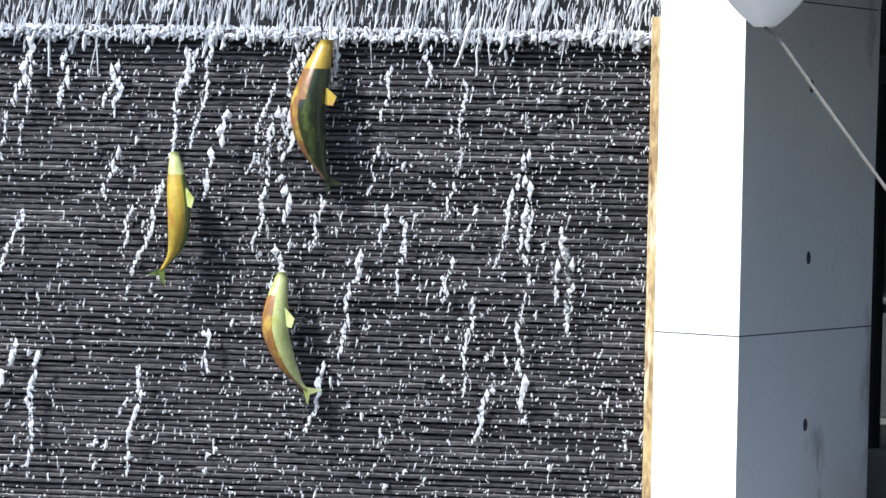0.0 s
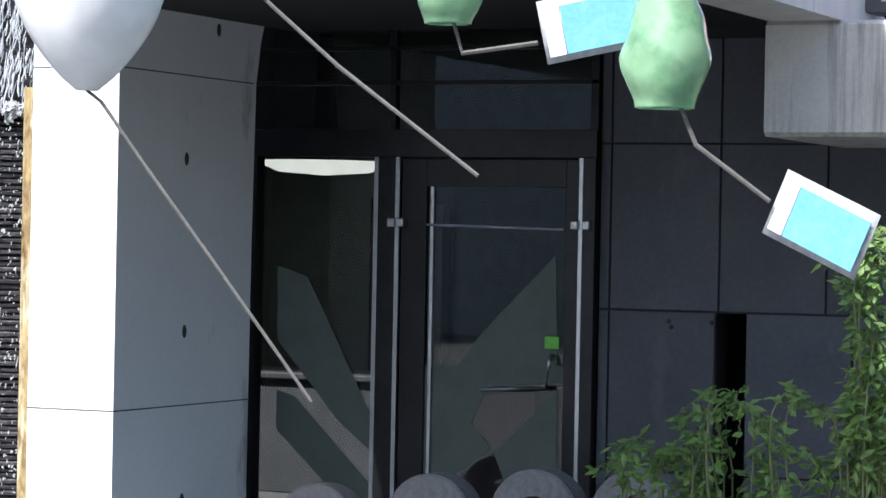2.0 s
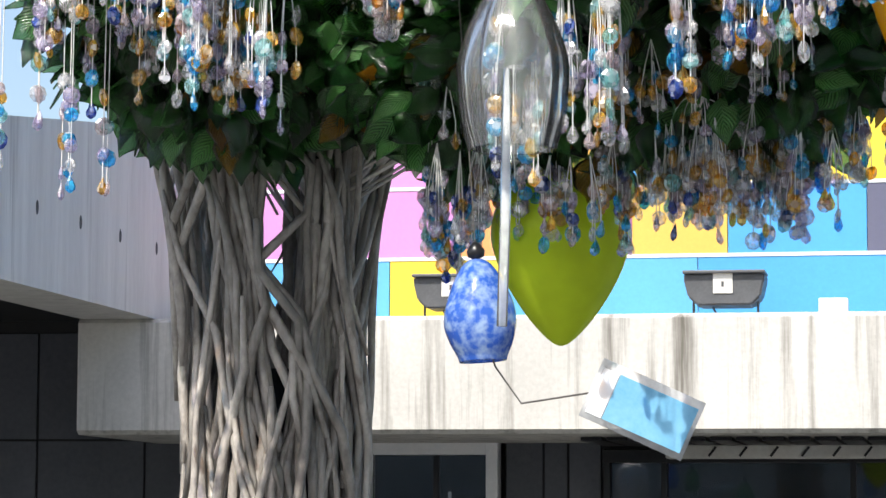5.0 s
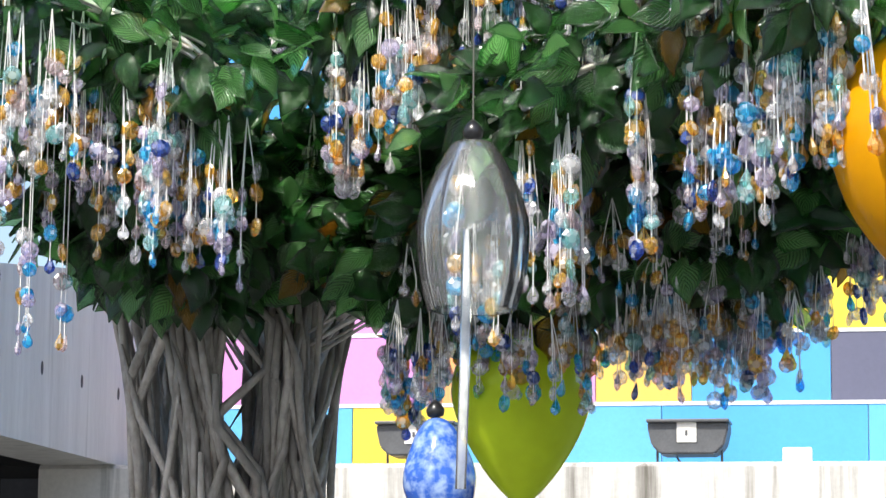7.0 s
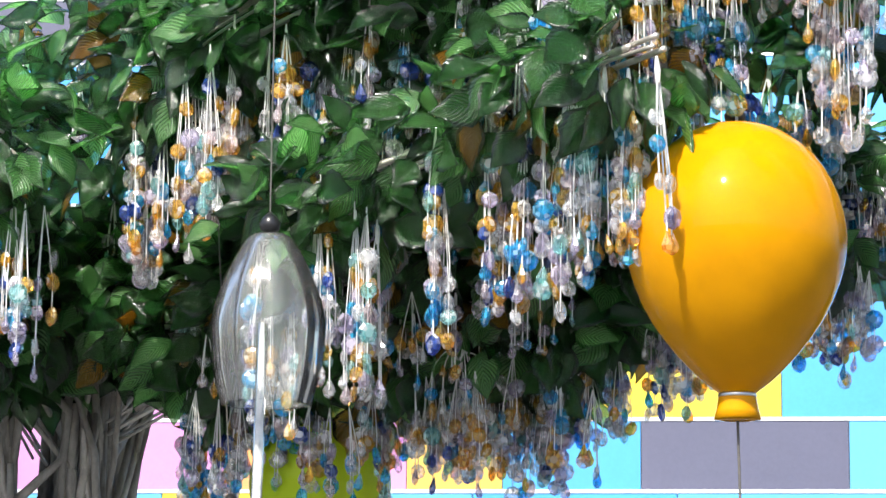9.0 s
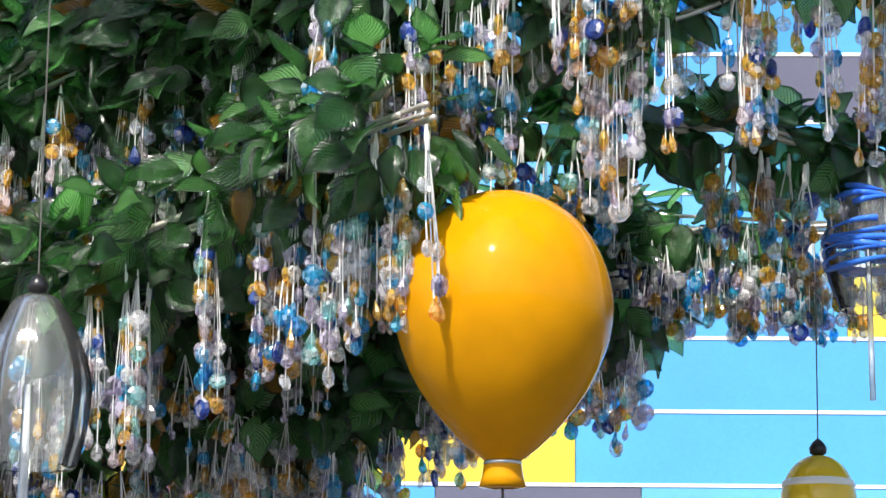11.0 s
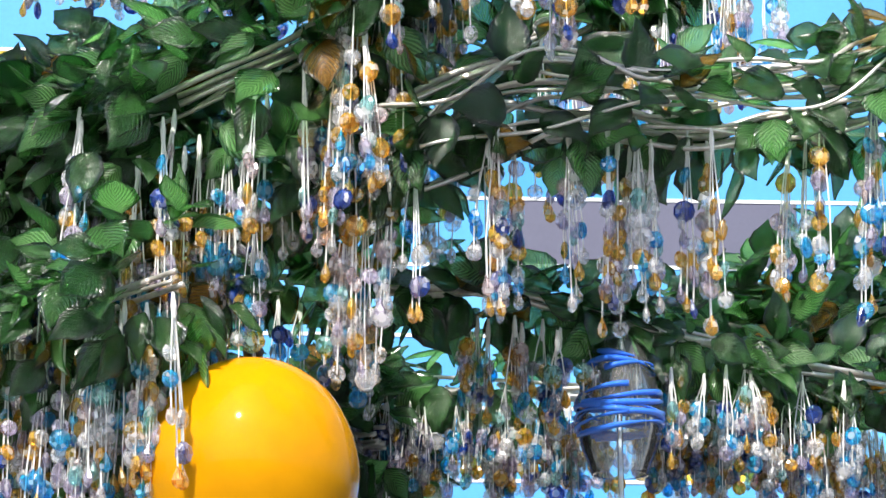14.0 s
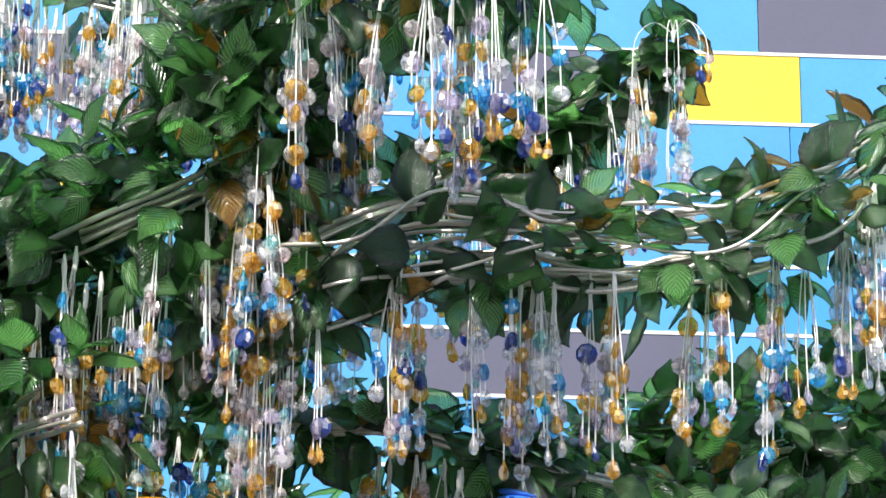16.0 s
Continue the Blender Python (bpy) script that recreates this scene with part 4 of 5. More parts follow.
def leaf_glass(name, dark, light, glow, see):
    m, t, p = nodes_of(name)
    geo = t.nodes.new("ShaderNodeNewGeometry")
    oi = t.nodes.new("ShaderNodeObjectInfo")
    sm = t.nodes.new("ShaderNodeMath")
    sm.operation = "ADD"
    t.links.new(geo.outputs["Random Per Island"], sm.inputs[0])
    t.links.new(oi.outputs["Random"], sm.inputs[1])
    fr = t.nodes.new("ShaderNodeMath")
    fr.operation = "FRACT"
    t.links.new(sm.outputs[0], fr.inputs[0])
    r = ramp(t, fr.outputs[0], [(0.0, dark), (0.6, tuple(a * 0.74 + b * 0.26 for a, b in zip(dark, light))), (1.0, light)])
    uvn = t.nodes.new("ShaderNodeTexCoord")
    sep = t.nodes.new("ShaderNodeSeparateXYZ")
    t.links.new(uvn.outputs["UV"], sep.inputs[0])
    def math_node(op, a, b=None):
        n = t.nodes.new("ShaderNodeMath")
        n.operation = op
        for i, v in enumerate((a, b)):
            if v is None:
                continue
            if isinstance(v, (int, float)):
                n.inputs[i].default_value = v
            else:
                t.links.new(v, n.inputs[i])
        return n.outputs[0]
    across = math_node("ABSOLUTE", math_node("SUBTRACT", sep.outputs[0], 0.5))
    rib = math_node("SINE", math_node("MULTIPLY", math_node("SUBTRACT", sep.outputs[1], across), 62.0))
    mid = math_node("MULTIPLY", math_node("LESS_THAN", across, 0.04), 2.0)
    nz = add(t, "ShaderNodeTexNoise", Scale=60.0, Detail=3.0)
    t.links.new(uvn.outputs["Object"], nz.inputs["Vector"])
    hgt = math_node("ADD", math_node("ADD", rib, mid), nz.outputs[0])
    b = add(t, "ShaderNodeBump", Strength=1.0, Distance=0.0009)
    t.links.new(hgt, b.inputs["Height"])
    rim = t.nodes.new("ShaderNodeMixRGB")
    rim.blend_type = "MULTIPLY"
    rim.inputs[2].default_value = (0.22, 0.34, 0.26, 1)
    edge = math_node("GREATER_THAN", math_node("ADD", across, math_node("MULTIPLY", nz.outputs[0], 0.05)), 0.415)
    t.links.new(edge, rim.inputs[0])
    t.links.new(r.outputs[0], rim.inputs[1])
    t.links.new(rim.outputs[0], p.inputs["Base Color"])
    t.links.new(b.outputs[0], p.inputs["Normal"])
    p.inputs["Roughness"].default_value = 0.16
    p.inputs["IOR"].default_value = 1.52
    p.inputs["Transmission Weight"].default_value = 0.68
    p.inputs["Coat Weight"].default_value = 1.0
    p.inputs["Coat Roughness"].default_value = 0.19
    p.inputs["Coat IOR"].default_value = 1.85
    ripple = add(t, "ShaderNodeTexNoise", Scale=150.0, Detail=2.0)
    t.links.new(geo.outputs["Position"], ripple.inputs["Vector"])
    b3 = add(t, "ShaderNodeBump", Strength=1.0, Distance=0.0017)
    t.links.new(ripple.outputs[0], b3.inputs["Height"])
    t.links.new(b.outputs[0], b3.inputs["Normal"])
    t.links.new(b3.outputs[0], p.inputs["Coat Normal"])
    tr = t.nodes.new("ShaderNodeBsdfTranslucent")
    hs = add(t, "ShaderNodeHueSaturation", Value=glow)
    t.links.new(rim.outputs[0], hs.inputs["Color"])
    t.links.new(hs.outputs[0], tr.inputs[0])
    t.links.new(b.outputs[0], tr.inputs["Normal"])
    mx = t.nodes.new("ShaderNodeMixShader")
    mx.inputs[0].default_value = 0.40
    t.links.new(p.outputs[0], mx.inputs[1])
    t.links.new(tr.outputs[0], mx.inputs[2])
    clear = t.nodes.new("ShaderNodeBsdfTransparent")
    clear.inputs[0].default_value = (*[0.25 + 0.7 * c for c in see], 1)
    amount = math_node("MULTIPLY", math_node("SUBTRACT", 1.0, edge), math_node("MULTIPLY", math_node("ADD", 0.16, math_node("MULTIPLY", fr.outputs[0], 0.50)), math_node("ADD", 0.72, math_node("MULTIPLY", rib, 0.22))))
    thin = t.nodes.new("ShaderNodeMixShader")
    t.links.new(amount, thin.inputs[0])
    t.links.new(mx.outputs[0], thin.inputs[1])
    t.links.new(clear.outputs[0], thin.inputs[2])
    t.links.new(thin.outputs[0], t.nodes["Material Output"].inputs[0])
    return m


LEAF = leaf_glass("green_leaf_glass", (0.022, 0.125, 0.026), (0.36, 0.72, 0.27), 1.8, (0.66, 0.88, 0.62))
LEAF_AMBER = leaf_glass("amber_leaf_glass", (0.50, 0.26, 0.03), (0.75, 0.45, 0.06), 1.0, (0.95, 0.75, 0.25))
TEMPLATES = [leaf_template(s) for s in range(5)]


def leaf_mesh(name, placed):
    """One mesh from many (template, matrix, amber) leaves."""
    V, F, U, MI, base = [], [], [], [], 0
    for k, m, amber in placed:
        v, f, uv = TEMPLATES[k]
        M = np.array(m)
        V.append(v @ M[:3, :3].T + M[:3, 3])
        F.append(f + base)
        U.append(uv[f.ravel()])
        MI += [1 if amber else 0] * len(f)
        base += len(v)
    V, F, U = np.concatenate(V), np.concatenate(F), np.concatenate(U)
    me = bpy.data.meshes.new(name)
    me.vertices.add(len(V))
    me.vertices.foreach_set("co", V.ravel())
    me.loops.add(F.size)
    me.loops.foreach_set("vertex_index", F.ravel())
    me.polygons.add(len(F))
    me.polygons.foreach_set("loop_start", np.arange(0, F.size, 4))
    me.polygons.foreach_set("material_index", MI)
    me.polygons.foreach_set("use_smooth", [True] * len(F))
    me.uv_layers.new(name="UVMap").data.foreach_set("uv", U.ravel())
    me.materials.append(LEAF)
    me.materials.append(LEAF_AMBER)
    me.update(calc_edges=True)
    me.validate()
    return me


single = [leaf_mesh("leaf", [(k, Matrix.Identity(4), False)]) for k in range(5)]
single_amber = leaf_mesh("leaf", [(1, Matrix.Identity(4), True)])
hang_points = []
leaf_count = 0
for name, spread, ctrl in LIMB_LINES:
    wires, bundle, density, tassels = STYLE[name]
    n = 10 * len(ctrl)
    path = spline(ctrl, n)
    length = sum((b - a).length for a, b in zip(path, path[1:]))
    limb = empty("limb")
    under(limb, tree)
    for w in range(wires):
        a0, tw, br = rng.uniform(0, 6.28), rng.uniform(-2.6, 2.6), bundle * rng.uniform(0.35, 1.15)
        s0, s1 = (0, n) if w % 3 else (rng.randrange(0, n // 2), rng.randrange(n * 2 // 3, n))
        pts = []
        for i in range(s0, s1):
            d = (path[min(i + 1, n - 1)] - path[max(i - 1, 0)]).normalized()
            u = d.cross(Vector((0.1, 0.2, 1))).normalized()
            v = d.cross(u)
            a = a0 + tw * i / n + (0.20 + 0.15 * math.sin(a0 * 7)) * math.sin(i * (0.33 + 0.2 * math.sin(a0 * 5)) + a0)
            rr = br * (1.1 - 0.5 * i / n)
            pts.append(path[i] + (u * math.cos(a) + v * math.sin(a)) * rr)
        part("wire", tube(bmesh.new(), pts, rng.uniform(0.0026, 0.0058) if name == "limb_h" else rng.uniform(0.0028, 0.0052), 6), WIRE, limb, "", True)
    placed = []
    nl = int(density * length)
    near = name in ("limb_h", "limb_k", "limb_i")
    for k in range(nl):
        i = rng.randrange(1, n - 1)
        d = (path[i + 1] - path[i - 1]).normalized()
        a = rng.uniform(0, 2 * math.pi)
        u = d.cross(Vector((0.0, 0.1, 1))).normalized()
        v = u.cross(d)
        out = u * math.cos(a) + v * math.sin(a)
        fill = rng.uniform(0.25, 1.0) ** 0.7
        grow = min(1.0, 0.35 + 2.2 * i / n) if name in ("limb_a", "limb_b", "limb_c", "limb_d", "limb_e", "limb_q") else 1.0
        p = path[i] + d * rng.uniform(-0.03, 0.03) + out * spread * grow * fill * (1.05 if name == "limb_h" else 0.6 if near else 1.0)
        p.z += 0.24 * (1 - grow)
        axis = (out * rng.uniform(0.3, 1.0) + d * rng.uniform(-0.8, 0.8) + Vector((rng.uniform(-.4, .4), rng.uniform(-.4, .4), rng.uniform(-0.7, 0.35)))).normalized()
        nrm = (out * 0.6 + Vector((rng.uniform(-0.7, 0.7), rng.uniform(-1.0, 0.2), rng.uniform(0.0, 0.9))))
        side = axis.cross(nrm).normalized()
        nrm = side.cross(axis)
        s = rng.uniform(0.060, 0.096)
        m = Matrix((side, axis, nrm)).transposed().to_4x4() * s
        m[3][3] = 1
        m.translation = p
        placed.append((rng.randrange(5), m, rng.random() < 0.045))
    rest = []
    if near:
        for k, m, amber in placed:
            if leaf_count >= 300:
                rest.append((k, m, amber))
            else:
                o = new("leaf", single_amber if amber else single[k])
                o.parent = limb
                o.matrix_basis = m
                leaf_count += 1
    else:
        rest = placed
    if rest:
        o = new("leaves", leaf_mesh("leaves", rest))
        o.parent = limb
        tagged(o, "many overlapping green glass leaves", kind="stuff")
    for k in range(int(tassels * length)):
        i = rng.randrange(1, n - 1)
        p = path[i] + Vector((rng.uniform(-0.5, 0.5) * spread, rng.uniform(-0.9, 0.15) * spread, -rng.uniform(*((0.55, 1.0) if name in ("limb_d", "limb_q") else (0.1, 0.75))) * spread))
        if not (abs(p.x - TX) < 0.36 and p.z < 2.62):
            hang_points.append((name, p))

# ---- hanging crystal tassels ----
def crystal(name, colour, clear=0.5):
    """Cut crystal: glints and dark facets painted at random, each facet letting through its own share."""
    m, t, p = nodes_of(name)
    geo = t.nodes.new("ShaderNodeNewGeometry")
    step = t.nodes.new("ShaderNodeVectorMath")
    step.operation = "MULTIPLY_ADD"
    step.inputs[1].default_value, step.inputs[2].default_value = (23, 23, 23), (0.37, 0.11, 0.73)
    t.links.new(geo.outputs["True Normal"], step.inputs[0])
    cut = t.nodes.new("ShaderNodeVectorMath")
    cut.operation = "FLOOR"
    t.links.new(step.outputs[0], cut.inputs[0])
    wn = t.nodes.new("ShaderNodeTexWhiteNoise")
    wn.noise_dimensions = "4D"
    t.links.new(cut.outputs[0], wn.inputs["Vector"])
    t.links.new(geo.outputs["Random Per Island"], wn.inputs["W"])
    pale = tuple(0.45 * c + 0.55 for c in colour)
    # facet tones from dark to white put the sparkle into the base colour
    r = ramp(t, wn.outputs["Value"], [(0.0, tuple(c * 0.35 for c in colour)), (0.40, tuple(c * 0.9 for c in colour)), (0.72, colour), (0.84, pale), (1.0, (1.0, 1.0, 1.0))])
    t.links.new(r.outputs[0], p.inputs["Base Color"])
    p.inputs["Roughness"].default_value = 0.04
    p.inputs["IOR"].default_value = 1.6
    p.inputs["Transmission Weight"].default_value = 0.5
    p.inputs["Coat Weight"].default_value = 1.0
    p.inputs["Coat IOR"].default_value = 1.9
    p.inputs["Coat Roughness"].default_value = 0.22
    tr = t.nodes.new("ShaderNodeBsdfTransparent")
    tr.inputs[0].default_value = (*[0.15 + 0.83 * c for c in colour], 1)
    share = t.nodes.new("ShaderNodeSeparateColor")
    t.links.new(wn.outputs["Color"], share.inputs[0])
    mr = add(t, "ShaderNodeMapRange")
    mr.inputs["To Min"].default_value, mr.inputs["To Max"].default_value = clear - 0.35, clear + 0.35
    t.links.new(share.outputs[1], mr.inputs[0])
    mx = t.nodes.new("ShaderNodeMixShader")
    t.links.new(mr.outputs[0], mx.inputs[0])
    t.links.new(p.outputs[0], mx.inputs[1])
    t.links.new(tr.outputs[0], mx.inputs[2])
    t.links.new(mx.outputs[0], t.nodes["Material Output"].inputs[0])
    return m
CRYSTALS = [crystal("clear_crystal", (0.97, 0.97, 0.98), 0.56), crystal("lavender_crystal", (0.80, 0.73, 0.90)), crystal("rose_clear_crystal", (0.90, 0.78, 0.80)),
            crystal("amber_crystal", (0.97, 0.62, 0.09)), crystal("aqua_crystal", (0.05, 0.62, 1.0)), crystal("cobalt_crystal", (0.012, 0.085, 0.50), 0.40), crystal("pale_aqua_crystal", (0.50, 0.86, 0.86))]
CW = [34, 15, 9, 17, 12, 6, 8]


def bead_shape(kind, s):
    bm = bmesh.new()
    if kind == 0:      # flat faceted round bead
        prof, seg, flat = [(0.42, -0.40), (0.80, -0.27), (1.0, -0.05), (1.0, 0.05), (0.80, 0.27), (0.42, 0.40)], 9, True
    else:              # faceted drop
        prof, seg, flat = [(0.05, 1.25), (0.42, 0.55), (0.72, -0.1), (0.62, -0.6), (0.15, -0.95)], 7, False
    lathe(bm, [(r * s, z * s) for r, z in prof], seg)
    if flat:
        bmesh.ops.rotate(bm, verts=bm.verts, cent=(0, 0, 0), matrix=Matrix.Rotation(radians(90), 3, "X"))
    else:
        for v in bm.verts:
            v.co.y *= 0.6
    return bm


BEADS = {}
for ci, mat in enumerate(CRYSTALS):
    for kind, s in ((0, 0.0134), (0, 0.0166), (1, 0.0142)):
        me = bpy.data.meshes.new("bead")
        bm = bead_shape(kind, s)
        bm.to_mesh(me)
        bm.free()
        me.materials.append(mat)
        BEADS[ci, kind, s] = me
BEAD_KINDS = [(0, 0.0134), (0, 0.0166), (1, 0.0142)]


def tassel_plan(r, drop=1.0):
    """Cords that hang from one knot, and the beads on them: [(colour, kind, size, place, turn)], [polylines]."""
    beads, cords = [], []
    for c in range(r.randint(4, 6)):
        ln = r.uniform(0.15, 0.29) * drop
        fan = r.uniform(0.003, 0.021)
        a = r.uniform(0, 6.28)
        end = Vector((fan * math.cos(a), fan * math.sin(a), -ln))
        cords.append([Vector((0, 0, 0)), end * 0.35 + Vector((0, 0, 0.0)) + Vector((end.x, end.y, 0)) * 0.2, Vector((end.x, end.y, -ln * 0.7)), end])
        z = -ln
        for b in range(r.choice((1, 2, 3, 3, 4))):
            kind, s = (1, 0.0142) if b == 0 and r.random() < 0.45 else r.choice(BEAD_KINDS[:2])
            ci = r.choices(range(7), CW)[0]
            beads.append((ci, kind, s, Vector((end.x, end.y, z)), r.uniform(0, 180), r.uniform(-14, 14)))
            z += r.uniform(0.032, 0.062)
            if z > -0.05:
                break
    return beads, cords


protos = []
r3 = random.Random(21)
for k in range(20):
    beads, cords = tassel_plan(r3, 1.0 if k < 14 else 0.55)
    th = tagged(empty("crystal_tassel"), "tassel of white cords with clear, amber and blue crystal beads", "tassel", "crystal tassels on the glass tree")
    for c in cords:
        part("cord", tube(bmesh.new(), c, 0.0012, 4), CORD, th)
    part("knot", tube(bmesh.new(), [(0, 0, 0.008), (0, 0, -0.012), (0, 0, -0.03)], [0.002, 0.0045, 0.003], 6), CORD, th)
    for ci, kind, s, p, turn, lean in beads:
        o = new("bead", BEADS[ci, kind, s])
        o.parent = th
        o.matrix_basis = pose(*p, lean, 0, turn)
    protos.append(th)
SHORT = ("limb_d", "limb_q", "limb_a", "limb_b", "limb_c", "limb_e", "limb_i", "limb_j", "limb_r", "limb_s")
order = ["limb_h", "limb_m", "limb_k", "limb_i", "limb_l", "limb_f", "limb_o", "limb_n", "limb_q", "limb_d", "limb_b", "limb_a", "limb_g", "limb_p", "limb_e", "limb_c", "limb_j", "limb_r", "limb_s"]
hang_points.sort(key=lambda q: order.index(q[0]))
single_points = hang_points[:290]
used = set()
for k, (name, p) in enumerate(single_points):
    m = Matrix.Translation(p) @ pose(0, 0, 0, rng.uniform(-3, 3), rng.uniform(-3, 3), rng.uniform(0, 360))
    i = rng.randrange(14, 20) if name in SHORT else rng.randrange(14)
    if i not in used:
        used.add(i)
        protos[i].matrix_basis = m
    else:
        copy_thing(protos[i], m)
for i, th in enumerate(protos):
    if i not in used:
        th.matrix_basis = Matrix.Translation(single_points[i][1])

# the tassels deeper in the crown
V, F, MI = [], [], []
TEMPL = {}
for key, me in BEADS.items():
    TEMPL[key] = ([v.co.copy() for v in me.vertices], [tuple(p.vertices) for p in me.polygons])
for name, p0 in hang_points[290:]:
    beads, cords = tassel_plan(rng, 0.55 if name in SHORT else 1.0)
    for ci, kind, s, p, turn, lean in beads:
        vs, fs = TEMPL[ci, kind, s]
        m = Matrix.Translation(p0 + p) @ pose(0, 0, 0, lean, 0, turn)
        b = len(V)
        V += [tuple(m @ v) for v in vs]
        F += [tuple(b + i for i in f) for f in fs]
        MI += [ci] * len(fs)
    for c in cords:
        for q0, q1 in zip(c, c[1:]):
            b = len(V)
            w = 0.0010
            for q in (q0, q1):
                V += [tuple(p0 + q + Vector(o)) for o in ((w, 0, 0), (-w * 0.5, w, 0), (-w * 0.5, -w, 0))]
            F += [(b, b + 1, b + 4, b + 3), (b + 1, b + 2, b + 5, b + 4), (b + 2, b, b + 3, b + 5)]
            MI += [7] * 3
me = bpy.data.meshes.new("crystal_curtain")
me.from_pydata(V, [], F)
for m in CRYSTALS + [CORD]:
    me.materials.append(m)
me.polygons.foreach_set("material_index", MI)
tagged(new("crystal_curtain", me), "countless crystal beads on white cords hanging in the crown", "beads", kind="stuff")

# sprays: cords that arch out of a knot before they hang
def crystal_spray(x, y, z, seed):
    r = random.Random(seed)
    th = tagged(empty("crystal_spray", x, y, z), "arching spray of white cords with small crystal beads", "tassel", "crystal sprays on the glass tree")
    for k in range(8):
        a, out, fall = 2 * math.pi * k / 8 + r.uniform(-0.3, 0.3), r.uniform(0.02, 0.075), r.uniform(0.07, 0.13)
        ca, sa = math.cos(a), math.sin(a)
        pts = spline([(0, 0, 0), (out * 0.45 * ca, out * 0.45 * sa, 0.022), (out * 0.9 * ca, out * 0.9 * sa, -0.005), (out * ca, out * sa, -fall * 0.6), (out * ca, out * sa, -fall)], 14)
        part("cord", tube(bmesh.new(), pts, 0.0011, 4), CORD, th)
        for b in range(r.choice((2, 2, 3))):
            kind, size = r.choice(BEAD_KINDS)
            o = new("bead", BEADS[r.choices(range(7), CW)[0], kind, size])
            o.parent = th
            o.matrix_basis = pose(out * ca, out * sa, -fall + b * r.uniform(0.026, 0.034), r.uniform(-14, 14), 0, r.uniform(0, 180)) @ Matrix.Scale(0.72, 4)
    part("knot", tube(bmesh.new(), [(0, 0, 0.012), (0, 0, 0.0), (0, 0, -0.014)], [0.002, 0.0045, 0.002], 6), CORD, th)
for k, at in enumerate(((-0.14, 4.95, 2.54), (1.10, 5.00, 2.71), (-0.27, 5.05, 2.41), (1.03, 4.62, 3.53))):
    crystal_spray(*at, 40 + k)

# long single strands that hang from the outer twig, clear of the crown
def crystal_strand(x, y, top, low, seed):
    r = random.Random(seed)
    th = tagged(empty("crystal_strand", x, y, top), "long thin cord with a few crystal beads at its end", "tassel", "crystal strands on the outer twig")
    part("cord", tube(bmesh.new(), [(0, 0, 0), (0.003, 0, (low - top) * 0.5), (0, 0, low - top)], 0.0009, 4), CORD, th)
    z = low - top
    for b in range(r.choice((3, 4, 4, 5))):
        kind, size = BEAD_KINDS[2] if b == 0 else r.choice(BEAD_KINDS[:2])
        o = new("bead", BEADS[r.choices(range(7), CW)[0], kind, size])
        o.parent = th
        o.matrix_basis = pose(0, 0, z, r.uniform(-14, 14), 0, r.uniform(0, 180))
        z += r.uniform(0.034, 0.06)
for k in range(18):
    f = k / 17
    crystal_strand(-1.68 + 0.41 * f + rng.uniform(-0.02, 0.02), 4.96 + rng.uniform(-0.03, 0.04), 3.10 - 0.12 * f, rng.uniform(2.23, 2.41) + 0.04 * f, 70 + k)

# ---- glass bells and balloons hung round the tree ----
PAPER_BLUE = surface("blue_paper", (0.12, 0.36, 0.56), (0.20, 0.46, 0.66), 12, 90, 0.6, 0.05)
PAPER_WHITE = surface("white_paper", (0.74, 0.77, 0.80), (0.86, 0.88, 0.90), 12, 90, 0.6, 0.05)
GREEN_GLASS = glassy("crinkled_green_glass", (0.54, 0.84, 0.52), 0.10, 0.55)
BLUE_GLASS = glassy("mottled_blue_glass", (0.06, 0.20, 0.78), 0.12, 0.45)
def thin_glass(name, tint, gloss=0.04, milk=0.12):
    """Blown clear glass: tinted see-through walls, sharp reflections, a faint milky body with seeds."""
    m, t, p = nodes_of(name)
    clear = t.nodes.new("ShaderNodeBsdfTransparent")
    clear.inputs[0].default_value = (*tint, 1)
    n = add(t, "ShaderNodeTexNoise", Scale=40.0, Detail=3.0)
    co = t.nodes.new("ShaderNodeTexCoord")
    t.links.new(co.outputs["Object"], n.inputs["Vector"])
    bump = add(t, "ShaderNodeBump", Strength=0.25, Distance=0.002)
    t.links.new(n.outputs[0], bump.inputs["Height"])
    p.inputs["Base Color"].default_value = (*[0.5 + 0.45 * c for c in tint], 1)
    p.inputs["Roughness"].default_value = 0.10
    t.links.new(bump.outputs[0], p.inputs["Normal"])
    body = t.nodes.new("ShaderNodeMixShader")
    r = ramp(t, n.outputs[0], [(0.35, (milk * 0.85,) * 3), (0.68, (milk * 1.2,) * 3)])
    t.links.new(r.outputs[0], body.inputs[0])
    t.links.new(clear.outputs[0], body.inputs[1])
    t.links.new(p.outputs[0], body.inputs[2])
    gl = t.nodes.new("ShaderNodeBsdfGlossy")
    gl.inputs["Roughness"].default_value = gloss
    t.links.new(bump.outputs[0], gl.inputs["Normal"])
    fr = t.nodes.new("ShaderNodeFresnel")
    fr.inputs[0].default_value = 1.28
    mx = t.nodes.new("ShaderNodeMixShader")
    t.links.new(fr.outputs[0], mx.inputs[0])
    t.links.new(body.outputs[0], mx.inputs[1])
    t.links.new(gl.outputs[0], mx.inputs[2])
    t.links.new(mx.outputs[0], t.nodes["Material Output"].inputs[0])
    return m
CLEAR_GLASS = thin_glass("clear_ribbed_glass", (0.98, 0.99, 0.985), 0.08, 0.055)
PALE_GLASS = thin_glass("pale_blue_glass", (0.96, 0.985, 1.0), 0.06, 0.055)
SLEEVE = thin_glass("clear_sleeve", (0.95, 0.97, 0.98), 0.15, 0.45)
LIME = glassy("lime_glass", (0.62, 0.80, 0.03), 0.18, 0.1)
